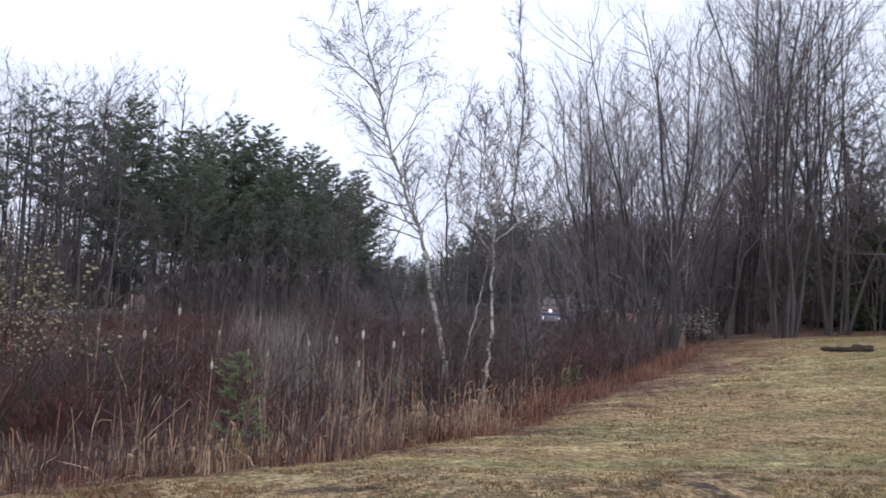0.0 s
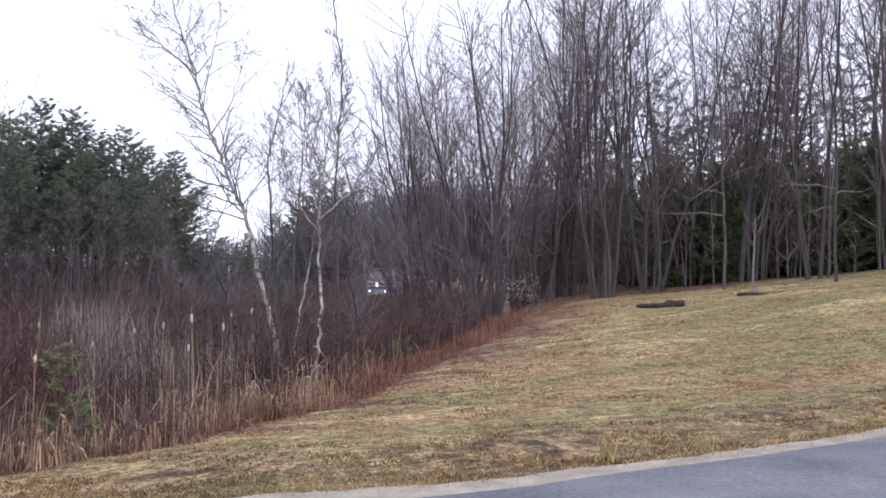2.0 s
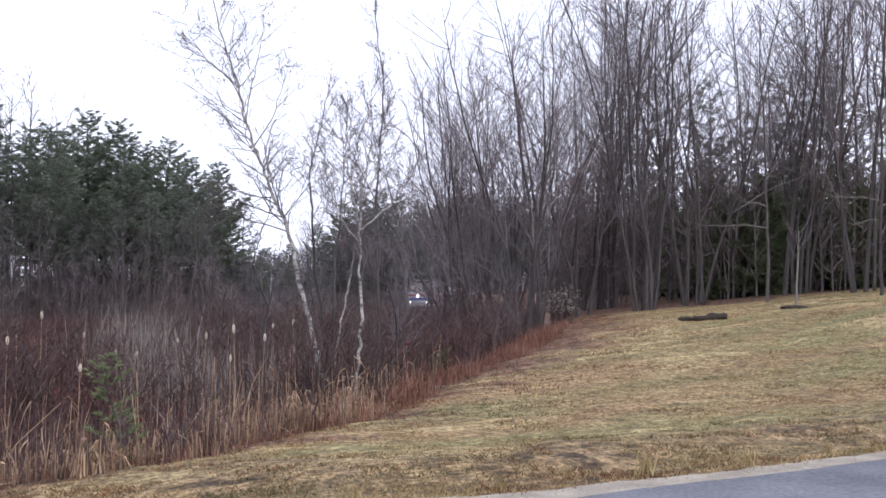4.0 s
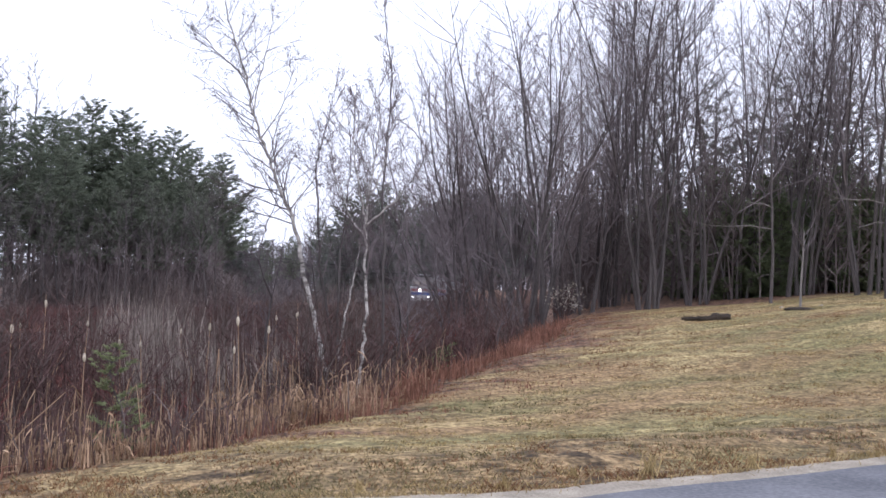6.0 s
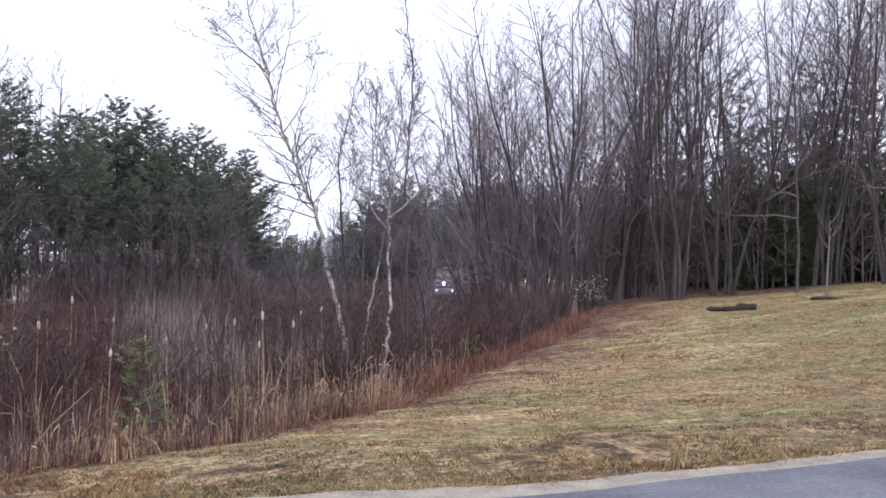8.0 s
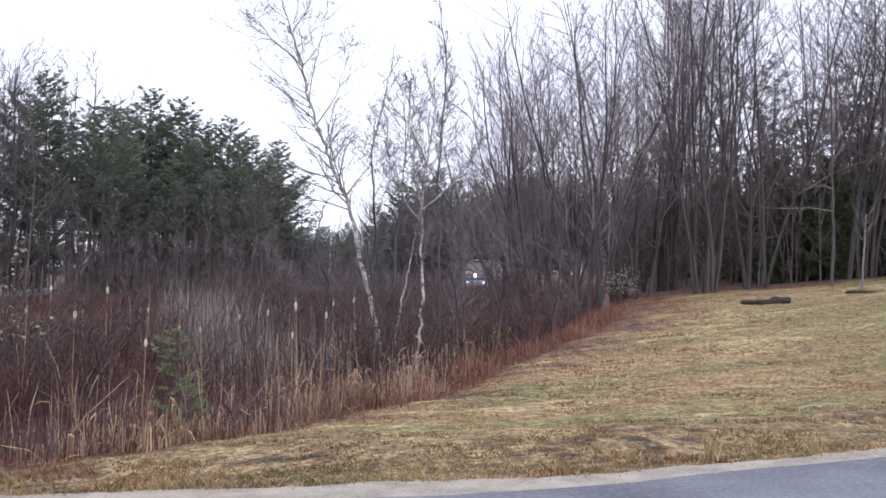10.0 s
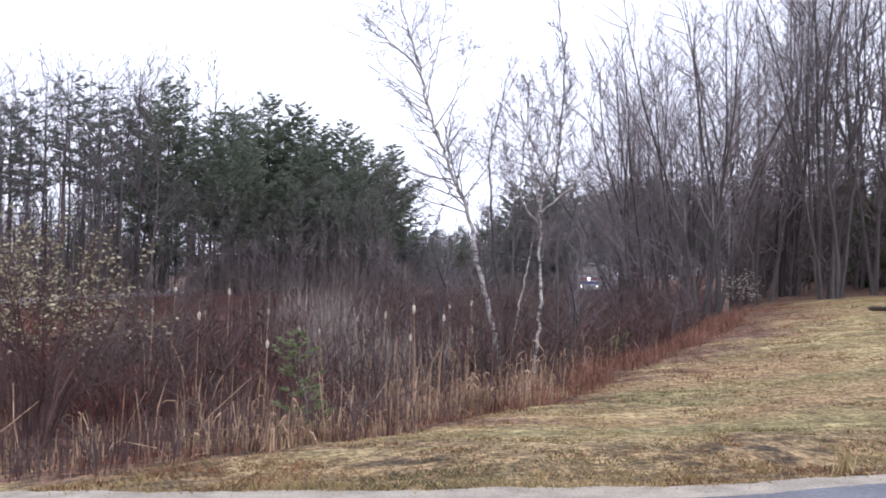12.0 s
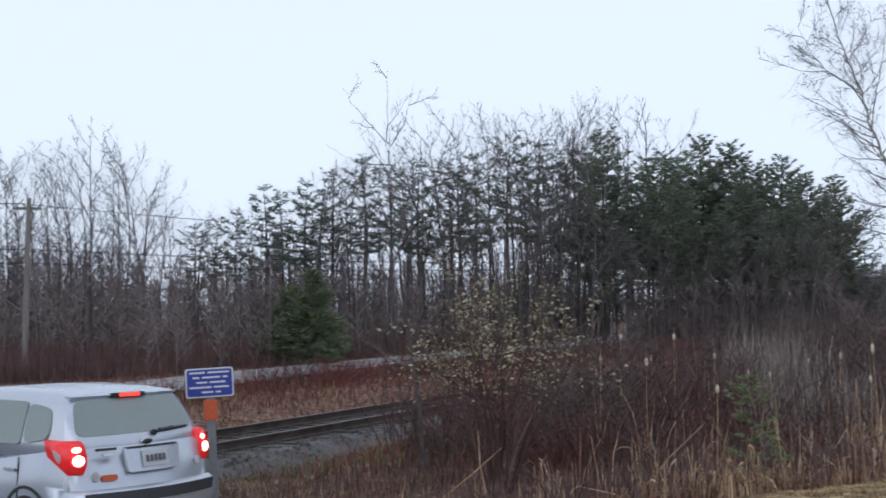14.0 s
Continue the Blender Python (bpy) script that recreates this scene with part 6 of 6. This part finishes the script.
def build_coach():
    coach = tagged(new("passenger_coach"), "ribbed stainless steel passenger coach with dark windows", "railway coach", "train")
    half = ((1.35, 0.95), (1.52, 1.4), (1.57, 2.2), (1.55, 2.9), (1.42, 3.45), (1.1, 3.82), (0.6, 3.98))
    bm = bmesh.new()
    tube_body(bm, mirror(half), 0.3, 25.7)
    part("body", bm, STAINLESS, coach, "ribbed stainless steel shell", True)
    # pale sheet over the steel; its colour stands in for the roof's shine
    bm = bmesh.new()
    tube_body(bm, mirror(((1.3, 3.66), (1.1, 3.86), (0.6, 4.02))), 0.35, 25.65)
    part("roof", bm, LOCO_ROOF, coach, "pale roof with its shine put into the colour")
    for s in (-1, 1):
        for z in (1.25, 1.45, 1.65, 3.1):
            bm = bmesh.new()
            w = float(np.interp(z, (0.95, 1.4, 2.2, 2.9, 3.45), (1.35, 1.52, 1.57, 1.55, 1.42)))
            box(bm, s * w - 0.015, s * w + 0.025, 0.35, 25.65, z - 0.04, z + 0.04)
            part("rib", bm, STAINLESS, coach)
        for k in range(12):
            bm = bmesh.new()
            y = 3.0 + k * 1.75
            slab(bm, rounded(((s * 1.585, y, 2.2), (s * 1.585, y + 1.25, 2.2), (s * 1.565, y + 1.25, 2.75), (s * 1.565, y, 2.75)), 0.1), 0.03)
            part("window", bm, COACH_GLASS, coach, "dark coach window")
        for y in (1.0, 24.0):
            bm = bmesh.new()
            box(bm, s * 1.56 - 0.02, s * 1.56 + 0.03, y, y + 0.8, 1.2, 3.1)
            part("door", bm, LOCO_SILVER, coach)
    truck(coach, 4.0)
    truck(coach, 22.0)
    return coach


NOSE_S = float(np.interp(157.0, track_xy[:, 1], track_s))


def on_rails(thing, s, length):
    a, b = on_track(s + 0.15 * length), on_track(s + 0.85 * length)
    h = math.degrees(math.atan2(-(b[0] - a[0]), b[1] - a[1]))
    back = 0.15 * length
    thing.matrix_basis = pose(a[0] + back * math.sin(radians(h)), a[1] - back * math.cos(radians(h)), RAIL_Z, 0, 0, h)
    return thing


on_rails(build_locomotive(), NOSE_S, 17)
coach = on_rails(build_coach(), NOSE_S + 17.6, 26)
for k in (1, 2):
    on_rails(copy_thing(coach, coach.matrix_basis), NOSE_S + 17.6 + 26.4 * k, 26)


# ---- poles and wires ----
def build_pole(height, label, arm=True):
    p = tagged(new("utility_pole"), label, "utility pole", "utility poles")
    bm = bmesh.new()
    rod(bm, (0, 0, -0.3), (0, 0, height), 0.15, 0.1, 12)
    part("pole", bm, POLEWOOD, p, "weathered grey timber")
    if arm:
        bm = bmesh.new()
        box(bm, -0.55, 0.55, -0.06, 0.06, height - 0.5, height - 0.38, 0.01)
        part("cross_arm", bm, POLEWOOD, p)
        for x in (-0.5, -0.2, 0.2, 0.5):
            bm = bmesh.new()
            rod(bm, (x, 0, height - 0.38), (x, 0, height - 0.2), 0.035, 0.025)
            part("insulator", bm, GALV, p)
    return p


poles = []
for az, d, h, lab in ((-43.35, 53, 7.6, "tall weathered timber utility pole by the far road"), (-12.75, 100, 8.7, "weathered timber utility pole before the dark pines"), (4.62, 135, 6.2, "pale thin utility pole far behind the birches")):
    x, y = polar(az, d)
    m = pose(x, y, float(ground_z(x, y)), 0, 1.0 if d < 60 else -1.5, 25)
    p = build_pole(h, lab, d < 60)
    p.matrix_basis = m
    poles.append((Vector((x, y, float(ground_z(x, y)))), h))


def wire(a, b, sag, r=0.022):
    t = Tubes()
    pts = [a.lerp(b, k / 20) - Vector((0, 0, sag * 4 * (k / 20) * (1 - k / 20))) for k in range(21)]
    t.add(pts, [r] * 21, 4)
    return tagged(new("overhead_wire", t.mesh("overhead_wire", WIRE)), "thin dark overhead wire along the far road", "wire", "overhead wires")


(pa, ha), (pb, hb), (pc, hc) = poles
back = pa + (pa - pb).normalized() * 60
for up in (-0.25, -2.2, -2.8):
    wire(pa + Vector((0, 0, ha + up)), pb + Vector((0, 0, hb + up * 0.7)), 0.5)
    wire(back + Vector((0, 0, ha + up)), pa + Vector((0, 0, ha + up)), 0.6)
    wire(pb + Vector((0, 0, hb + up * 0.7)), pc + Vector((0, 0, hc + up * 0.5)), 0.5)

# ---- on the lawn: rotting log, staked sapling, small stones ----
rnd = random.Random(91)
bm = bmesh.new()
rings = []
for i in range(15):
    x = -0.58 + 1.16 * i / 14
    r = (0.05 if i < 5 else 0.07 if i < 9 else 0.095) * (0.7 if i in (0, 14) else 1) * rnd.uniform(0.88, 1.12)
    rings.append([Vector((x + rnd.gauss(0, .01), math.cos(a) * r * rnd.uniform(.85, 1.15), 0.07 + 0.05 * (i > 8) * .6 + math.sin(a) * r * rnd.uniform(.8, 1.2))) for a in np.linspace(0, 2 * math.pi, 11)[:-1]])
loft(bm, rings)
me = bpy.data.meshes.new("log")
bm.to_mesh(me)
bm.free()
me.materials.append(LOG_BARK)
tagged(new("log", me), "dark rotting log lying on the dry lawn", "log").matrix_basis = Matrix.Translation(place(9.5, 27.4, 0.02)) @ pose(0, 0, 0, 0, -2, -14)

stake = tagged(new("staked_sapling"), "young planted tree with pale trunk in a dark mulch ring", "tree")
t = Tubes()
t.add([Vector((0, 0, -.05)), Vector((0.01, 0, 0.6)), Vector((0.05, 0, 1.3)), Vector((0.07, 0, 2.0))], [0.03, 0.027, 0.022, 0.012], 8)
part_mesh("trunk", t.mesh("trunk", POLEWOOD), stake, "thin pale trunk")
t = Tubes()
for k in range(14):
    a, h = rnd.uniform(0, 6.28), rnd.uniform(1.1, 2.0)
    q = Vector((0.05, 0, h))
    t.add([q, q + Vector((math.cos(a) * .25, math.sin(a) * .25, .3)), q + Vector((math.cos(a) * .4, math.sin(a) * .4, .65))], [0.008, 0.006, 0.003], 3)
part_mesh("twigs", t.mesh("twigs", TWIG), stake)
bm = bmesh.new()
bmesh.ops.create_uvsphere(bm, u_segments=20, v_segments=8, radius=1, matrix=Matrix.Diagonal((0.42, 0.42, 0.07, 1)))
part("mulch", bm, LOG_BARK, stake, "dark mulch ring", True)
stake.matrix_basis = Matrix.Translation(place(12.4, 28.6, 0))


def stone_mesh():
    bm = bmesh.new()
    bmesh.ops.create_icosphere(bm, subdivisions=2, radius=0.09)
    for v in bm.verts:
        v.co *= 1 + 0.3 * noise.noise(v.co * 9)
        v.co.z *= 0.7
    me = bpy.data.meshes.new("stone")
    bm.to_mesh(me)
    bm.free()
    me.materials.append(GRAVEL)
    return me


sm = stone_mesh()
for az, d, s in ((22.6, 33.5, 0.8), (24.4, 32.5, 0.7)):
    x, y = polar(az, d)
    tagged(new("stone", sm), "small pale stone on the lawn by the wood", "stone", "stones on the lawn").matrix_basis = Matrix.Translation(place(x, y, 0)) @ Matrix.Diagonal((s, s, s, 1))
